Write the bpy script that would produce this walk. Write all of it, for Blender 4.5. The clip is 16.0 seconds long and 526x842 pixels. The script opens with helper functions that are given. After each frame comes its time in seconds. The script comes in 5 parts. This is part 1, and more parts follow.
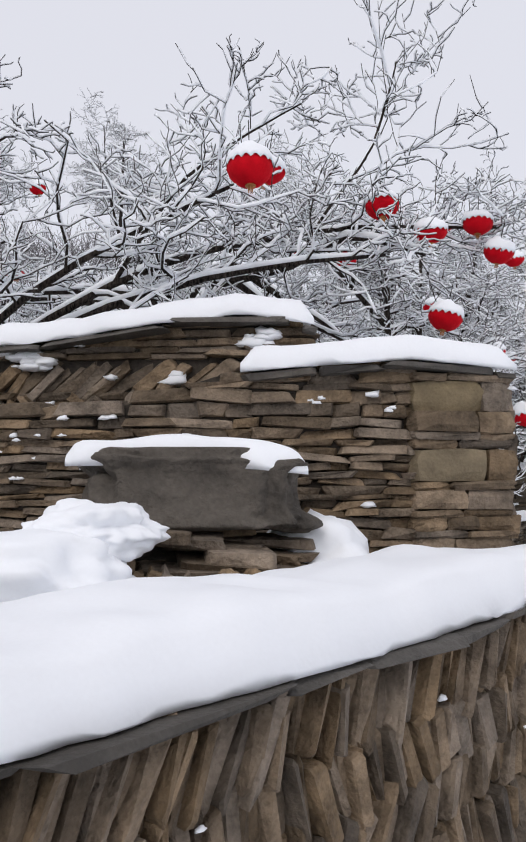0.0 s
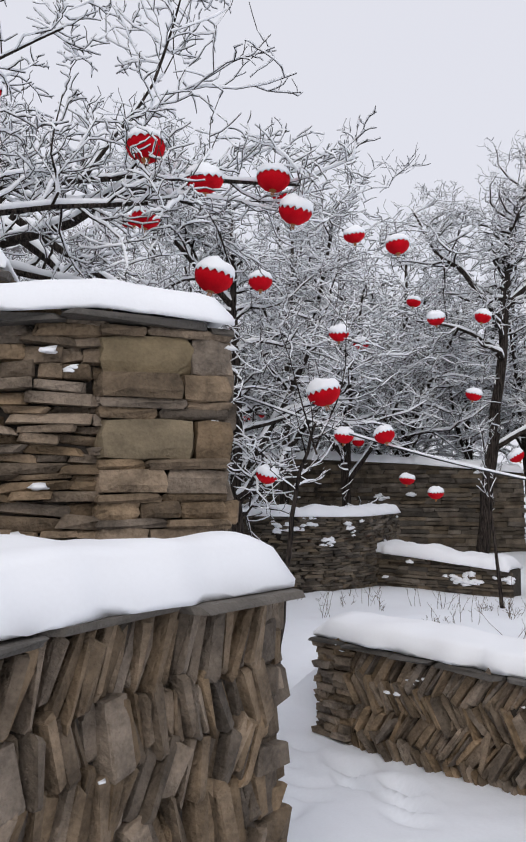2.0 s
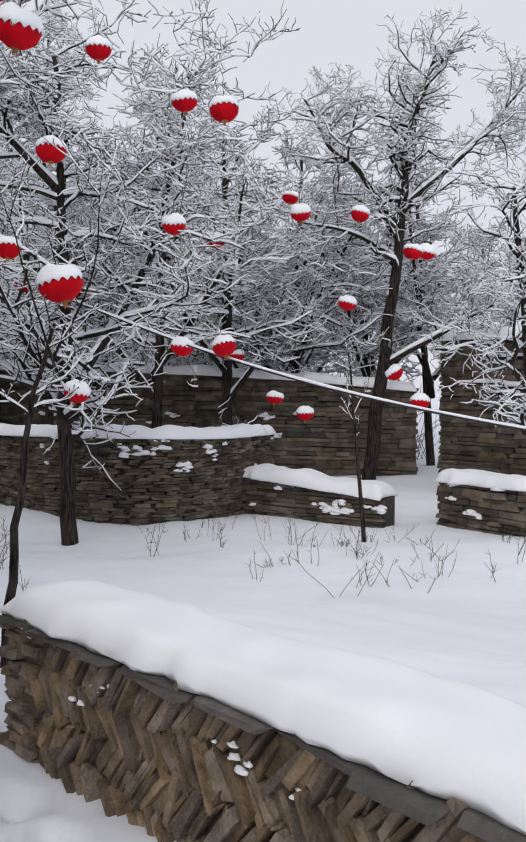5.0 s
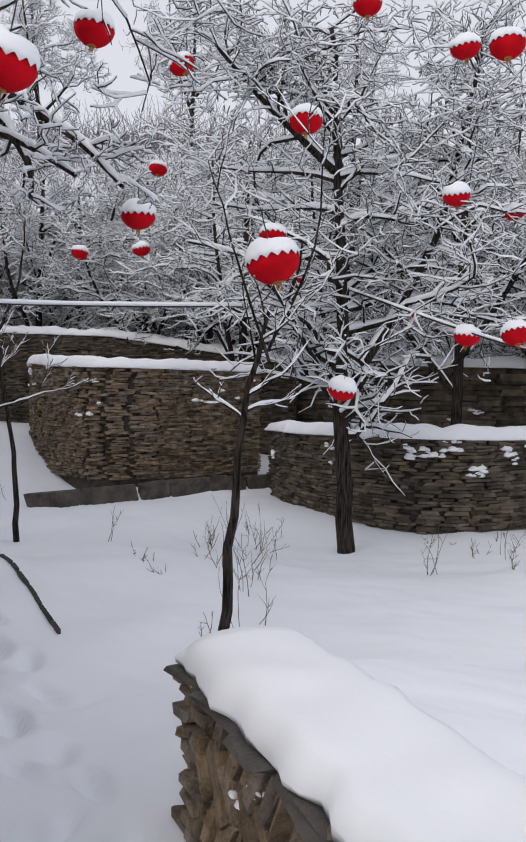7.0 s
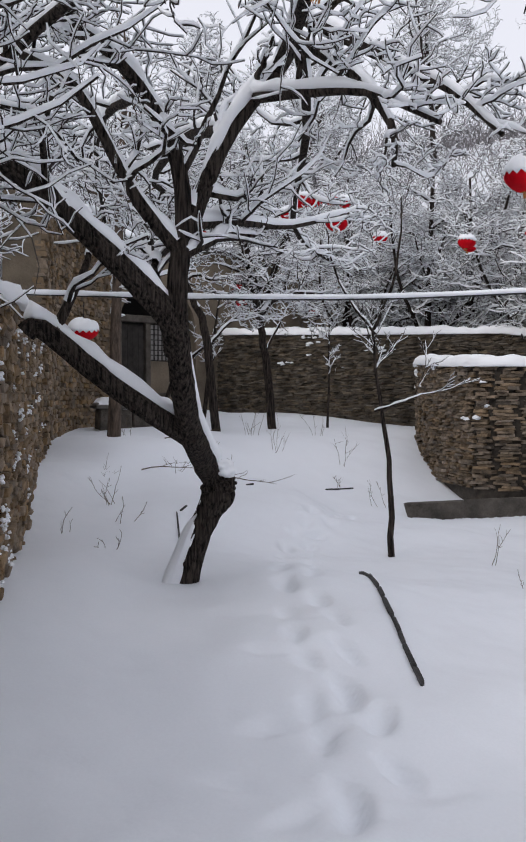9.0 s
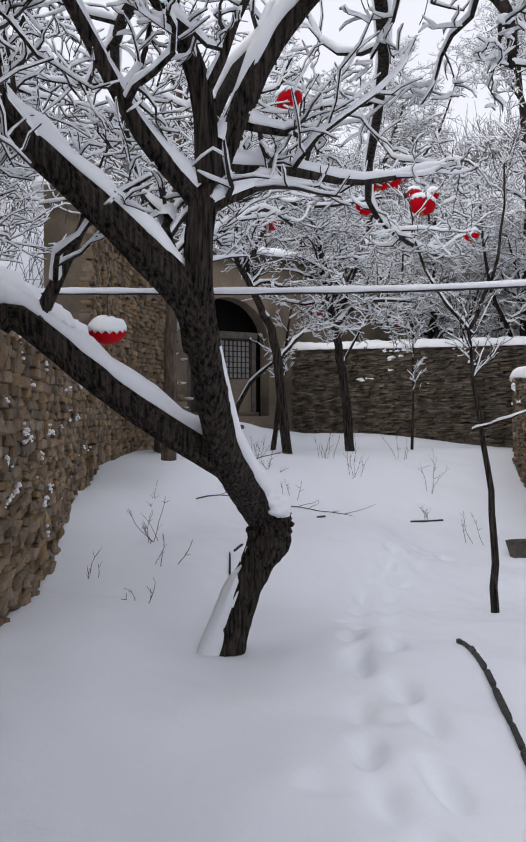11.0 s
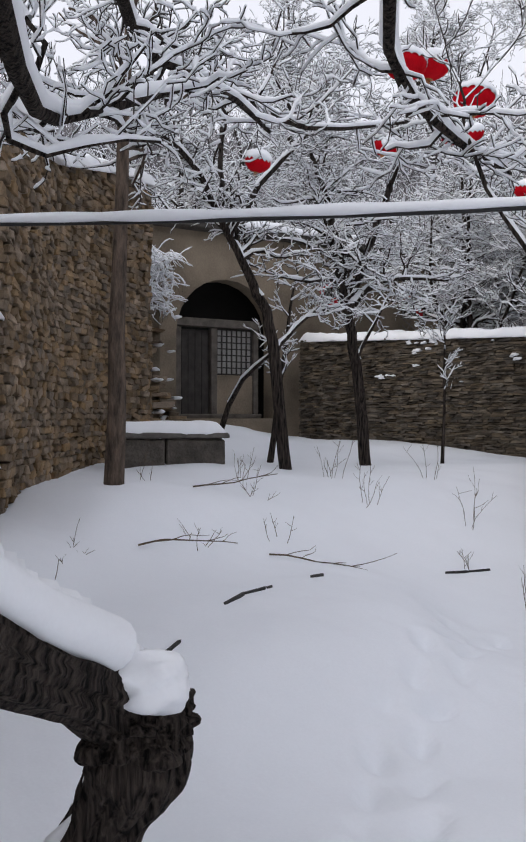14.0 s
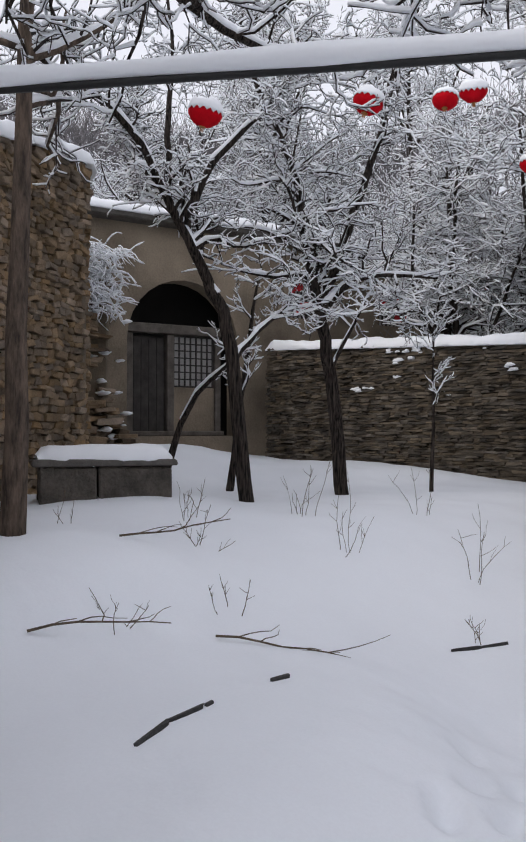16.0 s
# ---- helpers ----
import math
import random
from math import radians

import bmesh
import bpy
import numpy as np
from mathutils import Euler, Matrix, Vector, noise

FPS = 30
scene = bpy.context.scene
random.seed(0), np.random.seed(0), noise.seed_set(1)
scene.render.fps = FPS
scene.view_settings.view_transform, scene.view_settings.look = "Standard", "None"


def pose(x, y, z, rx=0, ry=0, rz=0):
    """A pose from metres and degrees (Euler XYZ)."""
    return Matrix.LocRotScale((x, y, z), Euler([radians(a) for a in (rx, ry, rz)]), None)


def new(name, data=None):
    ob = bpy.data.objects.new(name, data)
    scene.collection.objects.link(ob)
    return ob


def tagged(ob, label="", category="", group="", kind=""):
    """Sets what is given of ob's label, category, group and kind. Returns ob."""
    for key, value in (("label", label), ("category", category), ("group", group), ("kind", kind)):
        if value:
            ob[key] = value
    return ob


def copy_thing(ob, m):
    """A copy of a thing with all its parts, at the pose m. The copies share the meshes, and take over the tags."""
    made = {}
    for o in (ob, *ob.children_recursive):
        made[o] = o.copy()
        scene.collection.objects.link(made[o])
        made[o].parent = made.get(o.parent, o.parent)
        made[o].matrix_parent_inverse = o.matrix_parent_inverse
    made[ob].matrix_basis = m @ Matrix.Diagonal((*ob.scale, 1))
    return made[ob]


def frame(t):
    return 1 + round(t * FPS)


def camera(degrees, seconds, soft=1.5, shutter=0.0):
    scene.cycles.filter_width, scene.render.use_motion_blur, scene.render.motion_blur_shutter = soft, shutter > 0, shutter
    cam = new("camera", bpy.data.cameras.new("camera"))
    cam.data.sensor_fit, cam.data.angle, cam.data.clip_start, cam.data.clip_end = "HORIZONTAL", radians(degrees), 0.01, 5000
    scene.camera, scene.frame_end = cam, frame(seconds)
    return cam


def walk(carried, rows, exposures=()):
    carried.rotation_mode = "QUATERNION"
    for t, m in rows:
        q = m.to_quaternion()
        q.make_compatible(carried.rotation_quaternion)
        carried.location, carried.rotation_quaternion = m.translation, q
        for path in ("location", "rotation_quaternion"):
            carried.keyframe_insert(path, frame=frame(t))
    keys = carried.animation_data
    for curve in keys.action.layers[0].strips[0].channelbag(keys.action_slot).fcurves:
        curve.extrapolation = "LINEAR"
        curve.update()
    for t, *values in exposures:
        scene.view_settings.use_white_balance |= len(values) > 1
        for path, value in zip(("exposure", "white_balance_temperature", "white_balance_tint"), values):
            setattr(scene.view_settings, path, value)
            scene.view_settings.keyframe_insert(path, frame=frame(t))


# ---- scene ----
cam = camera(35.0, 16.0, 1.8)
METRES, EYE, TILT, LEAN, TURN = 11.5, 1.55, 5.0, 0.0, 0.0
ROWS = [
    (0.0, 0.0, 0.0, 0.0, -0.0, 0.0, 0.0),
    (0.5, 0.0233, 0.0231, -0.0031, -1.68, -0.1, -0.15),
    (1.0, 0.0473, 0.0376, -0.0062, -3.69, -0.19, -0.4),
    (1.5, 0.071, 0.0509, -0.0087, -4.86, -0.2, -0.68),
    (2.0, 0.0971, 0.0666, -0.0115, -5.71, -0.25, -0.73),
    (2.5, 0.1244, 0.0801, -0.013, -6.92, -0.81, -0.89),
    (3.0, 0.1471, 0.0981, -0.0164, -8.78, -2.33, -1.11),
    (3.5, 0.1673, 0.115, -0.0157, -11.5, -4.0, -1.46),
    (6.0, 0.2411, 0.2253, -0.0178, -4.9, -6.41, -1.1),
    (6.5, 0.2518, 0.2448, -0.0181, 3.27, -6.67, -0.4),
    (7.0, 0.2542, 0.2647, -0.0205, 11.72, -6.52, 0.56),
    (7.5, 0.2516, 0.283, -0.0202, 19.82, -6.35, 1.42),
    (8.0, 0.2505, 0.3042, -0.0215, 27.04, -6.14, 2.05),
    (8.5, 0.2438, 0.3251, -0.0243, 33.91, -5.79, 2.78),
    (9.0, 0.2304, 0.3469, -0.0275, 38.33, -5.51, 3.08),
    (9.5, 0.2197, 0.3704, -0.0304, 41.13, -4.75, 3.31),
    (10.0, 0.201, 0.3962, -0.0351, 42.37, -4.16, 3.49),
    (12.5, 0.0889, 0.5418, -0.0453, 45.37, -3.73, 3.8),
    (13.0, 0.0646, 0.5758, -0.0454, 45.53, -3.7, 3.7),
    (13.5, 0.0419, 0.6128, -0.0456, 45.5, -3.81, 3.4),
    (14.0, 0.0125, 0.6473, -0.0472, 45.4, -3.81, 3.42),
    (14.5, -0.0172, 0.6823, -0.0488, 45.19, -3.67, 3.53),
    (15.0, -0.0441, 0.7139, -0.0485, 45.07, -3.51, 3.54),
    (15.5, -0.0682, 0.7417, -0.0482, 44.9, -3.26, 3.49),
    (16.0, -0.0895, 0.7676, -0.048, 43.44, -3.16, 3.37),
]
EXPOSURES = [(0.0, 0.0), (3.5, 0.02), (6.0, -0.08), (8.0, 0.06), (10.0, 0.23), (12.5, 0.27), (16.0, 0.21)]
walk(cam, [(t, pose(0, 0, EYE, TILT, LEAN, TURN) @ pose(METRES * x, METRES * y, METRES * z, 90 + pitch, roll, yaw)) for t, x, y, z, yaw, pitch, roll in ROWS], EXPOSURES)

# ---- world and light: an overcast winter sky ----
world = bpy.data.worlds.new("overcast_sky")
scene.world = world
world.use_nodes = True
wn, wl = world.node_tree.nodes, world.node_tree.links
wn.clear()
w_out = wn.new("ShaderNodeOutputWorld")
w_sky = wn.new("ShaderNodeTexSky")
w_sky.sky_type = "NISHITA"
w_sky.sun_disc = False
w_sky.sun_elevation, w_sky.sun_rotation = radians(38), radians(200)
w_sky.air_density, w_sky.dust_density = 1.0, 4.0
w_bg1 = wn.new("ShaderNodeBackground")
w_bg1.inputs["Strength"].default_value = 0.05
w_bg2 = wn.new("ShaderNodeBackground")
w_bg2.inputs["Color"].default_value = (0.815, 0.82, 0.895, 1)
w_bg2.inputs["Strength"].default_value = 1.10
w_add = wn.new("ShaderNodeMixShader")
w_add.inputs[0].default_value = 0.82
wl.new(w_sky.outputs[0], w_bg1.inputs["Color"])
wl.new(w_bg1.outputs[0], w_add.inputs[1])
wl.new(w_bg2.outputs[0], w_add.inputs[2])
wl.new(w_add.outputs[0], w_out.inputs["Surface"])
sun_data = bpy.data.lights.new("sun", "SUN")
sun_data.energy, sun_data.angle, sun_data.color = 0.75, radians(30), (1.0, 0.94, 0.88)
sun = new("sun", sun_data)
sun.matrix_world = pose(0, 0, 20, 52, 0, -20)


# ---- materials ----
def material(name, base, rough=0.8, spread=0.25, scale=6.0, fine=60.0, bump=0.3, bump_scale=40.0, tint=None, metal=0.0, per_piece=0.0, subsurface=0.0, furrow=1.0, specular=0.4, deep=0.02, crisp=0.2):
    """A surface whose colour varies at two scales and from piece to piece, with fine relief."""
    m = bpy.data.materials.new(name)
    m.use_nodes = True
    n, l = m.node_tree.nodes, m.node_tree.links
    b = n["Principled BSDF"]
    b.inputs["Roughness"].default_value = rough
    b.inputs["Metallic"].default_value = metal
    b.inputs["Specular IOR Level"].default_value = specular
    if subsurface:
        b.inputs["Subsurface Weight"].default_value = subsurface
        b.inputs["Subsurface Radius"].default_value = (0.02, 0.03, 0.04)
    geo = n.new("ShaderNodeNewGeometry")
    place = geo.outputs["Position"]
    if furrow != 1.0:
        squash = n.new("ShaderNodeVectorMath")
        squash.operation = "MULTIPLY"
        squash.inputs[1].default_value = (1, 1, furrow)
        l.new(place, squash.inputs[0])
        place = squash.outputs[0]
    big = n.new("ShaderNodeTexNoise")
    big.inputs["Scale"].default_value, big.inputs["Detail"].default_value = scale, 5
    small = n.new("ShaderNodeTexNoise")
    small.inputs["Scale"].default_value, small.inputs["Detail"].default_value = fine, 4
    l.new(place, big.inputs["Vector"])
    l.new(place, small.inputs["Vector"])
    mix = n.new("ShaderNodeMix")
    mix.data_type = "RGBA"
    dark = [c * (1 - spread) for c in base]
    light = [min(1, c * (1 + spread)) for c in (tint or base)]
    mix.inputs["A"].default_value, mix.inputs["B"].default_value = (*dark, 1), (*light, 1)
    ramp = n.new("ShaderNodeMapRange")
    ramp.inputs["From Min"].default_value, ramp.inputs["From Max"].default_value = 0.5 - crisp, 0.5 + crisp
    half = n.new("ShaderNodeMath")
    half.operation = "ADD"
    l.new(big.outputs["Fac"], half.inputs[0])
    shift = n.new("ShaderNodeMath")
    shift.operation = "MULTIPLY_ADD"
    shift.inputs[1].default_value, shift.inputs[2].default_value = 0.35, -0.175
    l.new(small.outputs["Fac"], shift.inputs[0])
    l.new(shift.outputs[0], half.inputs[1])
    l.new(half.outputs[0], ramp.inputs["Value"])
    l.new(ramp.outputs["Result"], mix.inputs["Factor"])
    colour = mix.outputs["Result"]
    if per_piece:
        info, isl = n.new("ShaderNodeObjectInfo"), n.new("ShaderNodeNewGeometry")
        both = n.new("ShaderNodeMath")
        both.operation = "ADD"
        l.new(info.outputs["Random"], both.inputs[0])
        l.new(isl.outputs["Random Per Island"], both.inputs[1])
        wrap = n.new("ShaderNodeMath")
        wrap.operation = "FRACT"
        l.new(both.outputs[0], wrap.inputs[0])
        value = n.new("ShaderNodeMapRange")
        value.inputs["To Min"].default_value, value.inputs["To Max"].default_value = 1 - per_piece, 1 + per_piece
        l.new(wrap.outputs[0], value.inputs["Value"])
        hsv = n.new("ShaderNodeHueSaturation")
        l.new(value.outputs["Result"], hsv.inputs["Value"])
        warm = n.new("ShaderNodeMath")
        warm.operation = "MULTIPLY_ADD"
        warm.inputs[1].default_value, warm.inputs[2].default_value = 0.5, 0.72
        twist = n.new("ShaderNodeMath")
        twist.operation = "MULTIPLY"
        twist.inputs[1].default_value = 7.31
        l.new(wrap.outputs[0], twist.inputs[0])
        wrap2 = n.new("ShaderNodeMath")
        wrap2.operation = "FRACT"
        l.new(twist.outputs[0], wrap2.inputs[0])
        l.new(wrap2.outputs[0], warm.inputs[0])
        l.new(warm.outputs[0], hsv.inputs["Saturation"])
        l.new(colour, hsv.inputs["Color"])
        colour = hsv.outputs["Color"]
    l.new(colour, b.inputs["Base Color"])
    if bump:
        relief = n.new("ShaderNodeTexNoise")
        relief.inputs["Scale"].default_value, relief.inputs["Detail"].default_value = bump_scale, 6
        l.new(place, relief.inputs["Vector"])
        bp = n.new("ShaderNodeBump")
        bp.inputs["Strength"].default_value, bp.inputs["Distance"].default_value = bump, deep
        l.new(relief.outputs["Fac"], bp.inputs["Height"])
        l.new(bp.outputs["Normal"], b.inputs["Normal"])
    return m


SNOW = material("snow", (0.90, 0.92, 0.95), 0.65, 0.03, 1.3, 90, 0.12, 14)
SNOW_GROUND = material("snow_ground", (0.85, 0.88, 0.925), 0.7, 0.04, 0.5, 70, 0.35, 5)
STONE = material("slate_stone", (0.152, 0.112, 0.074), 0.85, 0.4, 9, 70, 0.9, 45, (0.19, 0.143, 0.098), per_piece=0.42)
STONE_FAR = material("weathered_stone", (0.082, 0.064, 0.046), 0.9, 0.4, 5, 60, 0.6, 40, (0.105, 0.085, 0.062), per_piece=0.45)
STONE_TAN = material("sandstone_block", (0.185, 0.15, 0.10), 0.85, 0.3, 7, 70, 0.5, 50, per_piece=0.15)
STONE_BUFF = material("earthy_rubble", (0.20, 0.142, 0.088), 0.9, 0.4, 4, 50, 0.6, 40, per_piece=0.35)
MORTAR = material("dark_joint", (0.05, 0.042, 0.034), 0.95, 0.4, 12, 80, 0.5, 60)
MUD = material("mud_mortar", (0.15, 0.12, 0.085), 0.95, 0.3, 3, 60, 0.6, 30)
SLATE = material("dark_slate", (0.088, 0.08, 0.071), 0.8, 0.3, 8, 70, 0.5, 50, per_piece=0.25)
BOULDER = material("boulder_stone", (0.085, 0.074, 0.062), 0.85, 0.45, 6, 50, 1.0, 18, deep=0.04)
PLASTER = material("mud_plaster", (0.23, 0.185, 0.135), 0.95, 0.38, 1.1, 40, 0.5, 20)
BARK = material("bark", (0.011, 0.009, 0.0085), 0.95, 0.6, 62, 150, 1.0, 62, (0.05, 0.04, 0.034), furrow=0.08, specular=0.15, deep=0.06, crisp=0.15)
TWIG = material("twig_bark", (0.034, 0.027, 0.025), 0.95, 0.3, 10, 60, 0.2, 40)
FROST = material("frosted_twig", (0.17, 0.16, 0.165), 0.9, 0.6, 3, 40, 0.2, 40)
POLE = material("brown_bark", (0.06, 0.044, 0.034), 0.95, 0.45, 22, 90, 1.0, 40, (0.11, 0.08, 0.06), furrow=0.25)
WEED = material("dry_weed", (0.10, 0.075, 0.05), 0.9, 0.3, 10, 60, 0.1, 40)
RED = material("red_cloth", (0.55, 0.004, 0.012), 0.6, 0.18, 9, 120, 0.15, 80, specular=0.06)
GOLD = material("gold_trim", (0.40, 0.16, 0.04), 0.5, 0.2, 12, 90, 0.1, 60)
WOOD = material("weathered_wood", (0.115, 0.10, 0.085), 0.85, 0.35, 6, 80, 0.5, 50)
WOOD_DARK = material("dark_wood", (0.045, 0.04, 0.036), 0.85, 0.35, 6, 80, 0.4, 50)
PAPER = material("window_paper", (0.35, 0.34, 0.32), 0.9, 0.15, 3, 50, 0.1, 50)
RED_PAPER = material("red_paper", (0.5, 0.02, 0.03), 0.8, 0.15, 8, 60, 0.05, 50)
# near-black colour standing in for the shade inside the house
INSIDE_SHADE = material("inside_shade", (0.012, 0.011, 0.01), 0.9, 0.2, 3, 30, 0.0)
WET_SLATE = material("wet_slate", (0.035, 0.033, 0.032), 0.7, 0.4, 12, 80, 0.6, 50, per_piece=0.3)
WIRE = material("black_cable", (0.02, 0.02, 0.02), 0.6, 0.2, 20, 90, 0.1, 60)


# ---- building helpers ----
def mesh_object(name, verts, faces, mat, parent=None, label="", smooth=False):
    me = bpy.data.meshes.new(name)
    me.from_pydata([tuple(v) for v in verts], [], [tuple(f) for f in faces])
    me.materials.append(mat)
    if smooth:
        me.polygons.foreach_set("use_smooth", [True] * len(me.polygons))
    me.update()
    ob = new(name, me)
    if parent:
        ob.parent = parent
    if label:
        tagged(ob, label)
    return ob


def part(name, bm, mat, parent=None, label="", smooth=False):
    me = bpy.data.meshes.new(name)
    bm.to_mesh(me)
    bm.free()
    me.materials.append(mat)
    if smooth:
        me.polygons.foreach_set("use_smooth", [True] * len(me.polygons))
    ob = new(name, me)
    if parent:
        ob.parent = parent
    if label:
        tagged(ob, label)
    return ob


def thing(name, label, category, group="", kind="", at=None):
    ob = new(name)
    ob.empty_display_size = 0.1
    if at is not None:
        ob.location = at
    return tagged(ob, label, category, group, kind)


def box_bm(x0, y0, z0, x1, y1, z1, bevel=0.01, m=None, rough=0.0, rnd=None):
    bm = bmesh.new()
    bmesh.ops.create_cube(bm, size=1, matrix=Matrix.Translation(((x0 + x1) / 2, (y0 + y1) / 2, (z0 + z1) / 2)) @ Matrix.Diagonal((x1 - x0, y1 - y0, z1 - z0, 1)))
    if rough and rnd:
        for v in bm.verts:
            v.co += Vector((rnd.uniform(-rough, rough), rnd.uniform(-rough, rough), rnd.uniform(-rough, rough)))
    if bevel:
        bmesh.ops.bevel(bm, geom=bm.edges[:], offset=bevel, segments=1, affect="EDGES", profile=0.5)
    if m is not None:
        bm.transform(m)
    return bm


def stone_variants(count, seed, rough=0.13, bevel=0.08):
    """Unit stones (1 x 1 x 1, centred): uneven blocks with broken edges."""
    rnd, out = random.Random(seed), []
    for _ in range(count):
        bm = bmesh.new()
        bmesh.ops.create_cube(bm, size=1)
        for v in bm.verts:
            v.co += Vector((rnd.uniform(-rough, rough), rnd.uniform(-rough, rough), rnd.uniform(-rough, rough)))
        bmesh.ops.bevel(bm, geom=bm.edges[:], offset=bevel, segments=1, affect="EDGES", profile=0.5)
        for v in bm.verts:
            v.co += Vector((rnd.uniform(-.02, .02), rnd.uniform(-.03, .03), rnd.uniform(-.03, .03)))
        bm.verts.index_update()
        out.append((np.array([v.co[:] for v in bm.verts]), [[v.index for v in f.verts] for f in bm.faces]))
        bm.free()
    return out


def block_variants(count, seed):
    """Unit field stones with rounded, chipped edges."""
    rnd, out = random.Random(seed), []
    for i in range(count):
        bm = bmesh.new()
        bmesh.ops.create_cube(bm, size=1)
        bmesh.ops.subdivide_edges(bm, edges=bm.edges[:], cuts=2, use_grid_fill=True)
        for v in bm.verts:
            c = v.co * 2
            m = max(abs(q) for q in c) / max(1e-6, (abs(c.x) ** 5 + abs(c.y) ** 5 + abs(c.z) ** 5) ** 0.2)
            v.co = v.co * (0.25 + 0.75 * m) * 1.04
            v.co += noise.noise_vector(v.co * 2.2 + Vector((i * 3.1, seed, 0))) * 0.085
        bm.verts.index_update()
        out.append((np.array([v.co[:] for v in bm.verts]), [[v.index for v in f.verts] for f in bm.faces]))
        bm.free()
    return out


STONES = stone_variants(20, 5)
SLATES = stone_variants(24, 6, 0.095, 0.06)
BLOCKS = block_variants(16, 9)


def lay_stones(parent, spots, mats, single=300, name="stone", shapes=STONES):
    """spots: (matrix, which material). The first ones become pieces of their own, the rest one joined part."""
    shared = {}
    rnd = random.Random(len(spots))
    rest = {}
    for i, (m, k) in enumerate(spots):
        v = rnd.randrange(len(shapes))
        if i < single:
            if (v, k) not in shared:
                me = bpy.data.meshes.new(name)
                me.from_pydata(shapes[v][0].tolist(), [], shapes[v][1])
                me.materials.append(mats[k])
                shared[(v, k)] = me
            ob = new(name, shared[(v, k)])
            ob.parent = parent
            ob.matrix_basis = m
        else:
            rest.setdefault(k, []).append((m, v))
    for k, items in rest.items():
        verts, faces, base = [], [], 0
        for m, v in items:
            a = np.array(m)
            pts = shapes[v][0] @ a[:3, :3].T + a[:3, 3]
            verts.extend(pts.tolist())
            faces.extend([[base + j for j in f] for f in shapes[v][1]])
            base += len(pts)
        tagged(mesh_object("stonework", verts, faces, mats[k], parent), kind="stuff")


class Line:
    """A wall's line in plan, with its foot and top heights along it."""

    def __init__(self, pts):
        self.p = [Vector((x, y)) for x, y, _, _ in pts]
        self.foot, self.head = [q[2] for q in pts], [q[3] for q in pts]
        self.at = [0.0]
        for a, b in zip(self.p, self.p[1:]):
            self.at.append(self.at[-1] + (b - a).length)
        self.length = self.at[-1]

    def get(self, s):
        s = min(max(s, 0), self.length - 1e-6)
        i = max(j for j in range(len(self.p) - 1) if self.at[j] <= s)
        f = (s - self.at[i]) / (self.at[i + 1] - self.at[i])
        d = (self.p[i + 1] - self.p[i]).normalized()
        return self.p[i].lerp(self.p[i + 1], f), d, self.foot[i] * (1 - f) + self.foot[i + 1] * f, self.head[i] * (1 - f) + self.head[i + 1] * f


def wall_matrix(line, s, z, out, lu, lv, ld, lean=0.0, side=1):
    """A stone on the wall's face: side 1 is the right hand of the line's way."""
    p, d, _, _ = line.get(s)
    n = Vector((d.y, -d.x)) * side
    rot = Matrix(((d.x, n.x, 0), (d.y, n.y, 0), (0, 0, 1))).to_4x4()
    return Matrix.Translation((p.x + n.x * out, p.y + n.y * out, z)) @ rot @ Matrix.Rotation(lean, 4, "Y") @ Matrix.Diagonal((lu, ld, lv, 1))


def courses(line, rnd, half, h, l, s0=0.0, s1=None, z0=None, z1=None, depth=0.16, side=1, tilt=0.03, odd=()):
    """Flat stones in rough courses."""
    s1 = line.length if s1 is None else s1
    spots = []
    _, _, f, g = line.get((s0 + s1) / 2)
    low = min(line.foot) if z0 is None else z0
    high = max(line.head) if z1 is None else z1
    z = low
    while z < high:
        hh = rnd.uniform(*h)
        s = s0 - rnd.uniform(0, l[0])
        while s < s1:
            ll = rnd.uniform(*l)
            a, b = max(s, s0), min(s + ll, s1)
            mid = (a + b) / 2
            _, _, f, g = line.get(mid)
            if b - a > 0.03 and z + hh * 0.5 > f - 0.1 and z + hh * 0.6 < g:
                hv = hh * rnd.uniform(0.8, 1.08)
                spots.append((wall_matrix(line, mid, z + hh / 2 + rnd.uniform(-.1, .1) * hh, half - depth / 2 + rnd.uniform(-0.03, 0.03), (b - a) * 1.04, hv, depth, rnd.uniform(-tilt, tilt), side), 0))
            s += ll
        z += hh * 0.97
    return spots


def herringbone(line, rnd, half, row, thick, s0=0.0, s1=None, z0=None, z1=None, depth=0.16, side=1, angle=0.5, under=0.05):
    """Slates stood on edge in rows that follow the wall's top, leaning one way in one row and the other way in the next."""
    s1 = line.length if s1 is None else s1
    spots, sign, down = [], 1, under
    low = min(line.foot) if z0 is None else z0
    high = max(line.head) if z1 is None else z1
    while high - down > low:
        rr = rnd.uniform(*row)
        s = s0
        while s < s1:
            tt = rnd.uniform(*thick)
            if rnd.random() < 0.1:
                tt *= 1.7
            lean = sign * (angle + 0.16 * noise.noise((s * 1.3, down * 5, 2.0)) + rnd.gauss(0, 0.1))
            _, _, f, g = line.get(s)
            cz = min(g, high) - down - rr / 2 + rnd.uniform(-.02, .02)
            long = rr / math.cos(lean) * rnd.uniform(0.78, 1.2)
            if f - 0.15 < cz:
                spots.append((wall_matrix(line, s + tt / 2, cz, half - depth / 2 + rnd.uniform(-0.045, 0.035), tt * 1.1, long, depth, lean, side), 0))
            s += tt / math.cos(lean)
        down += rr * 0.94
        sign = -sign
    return spots


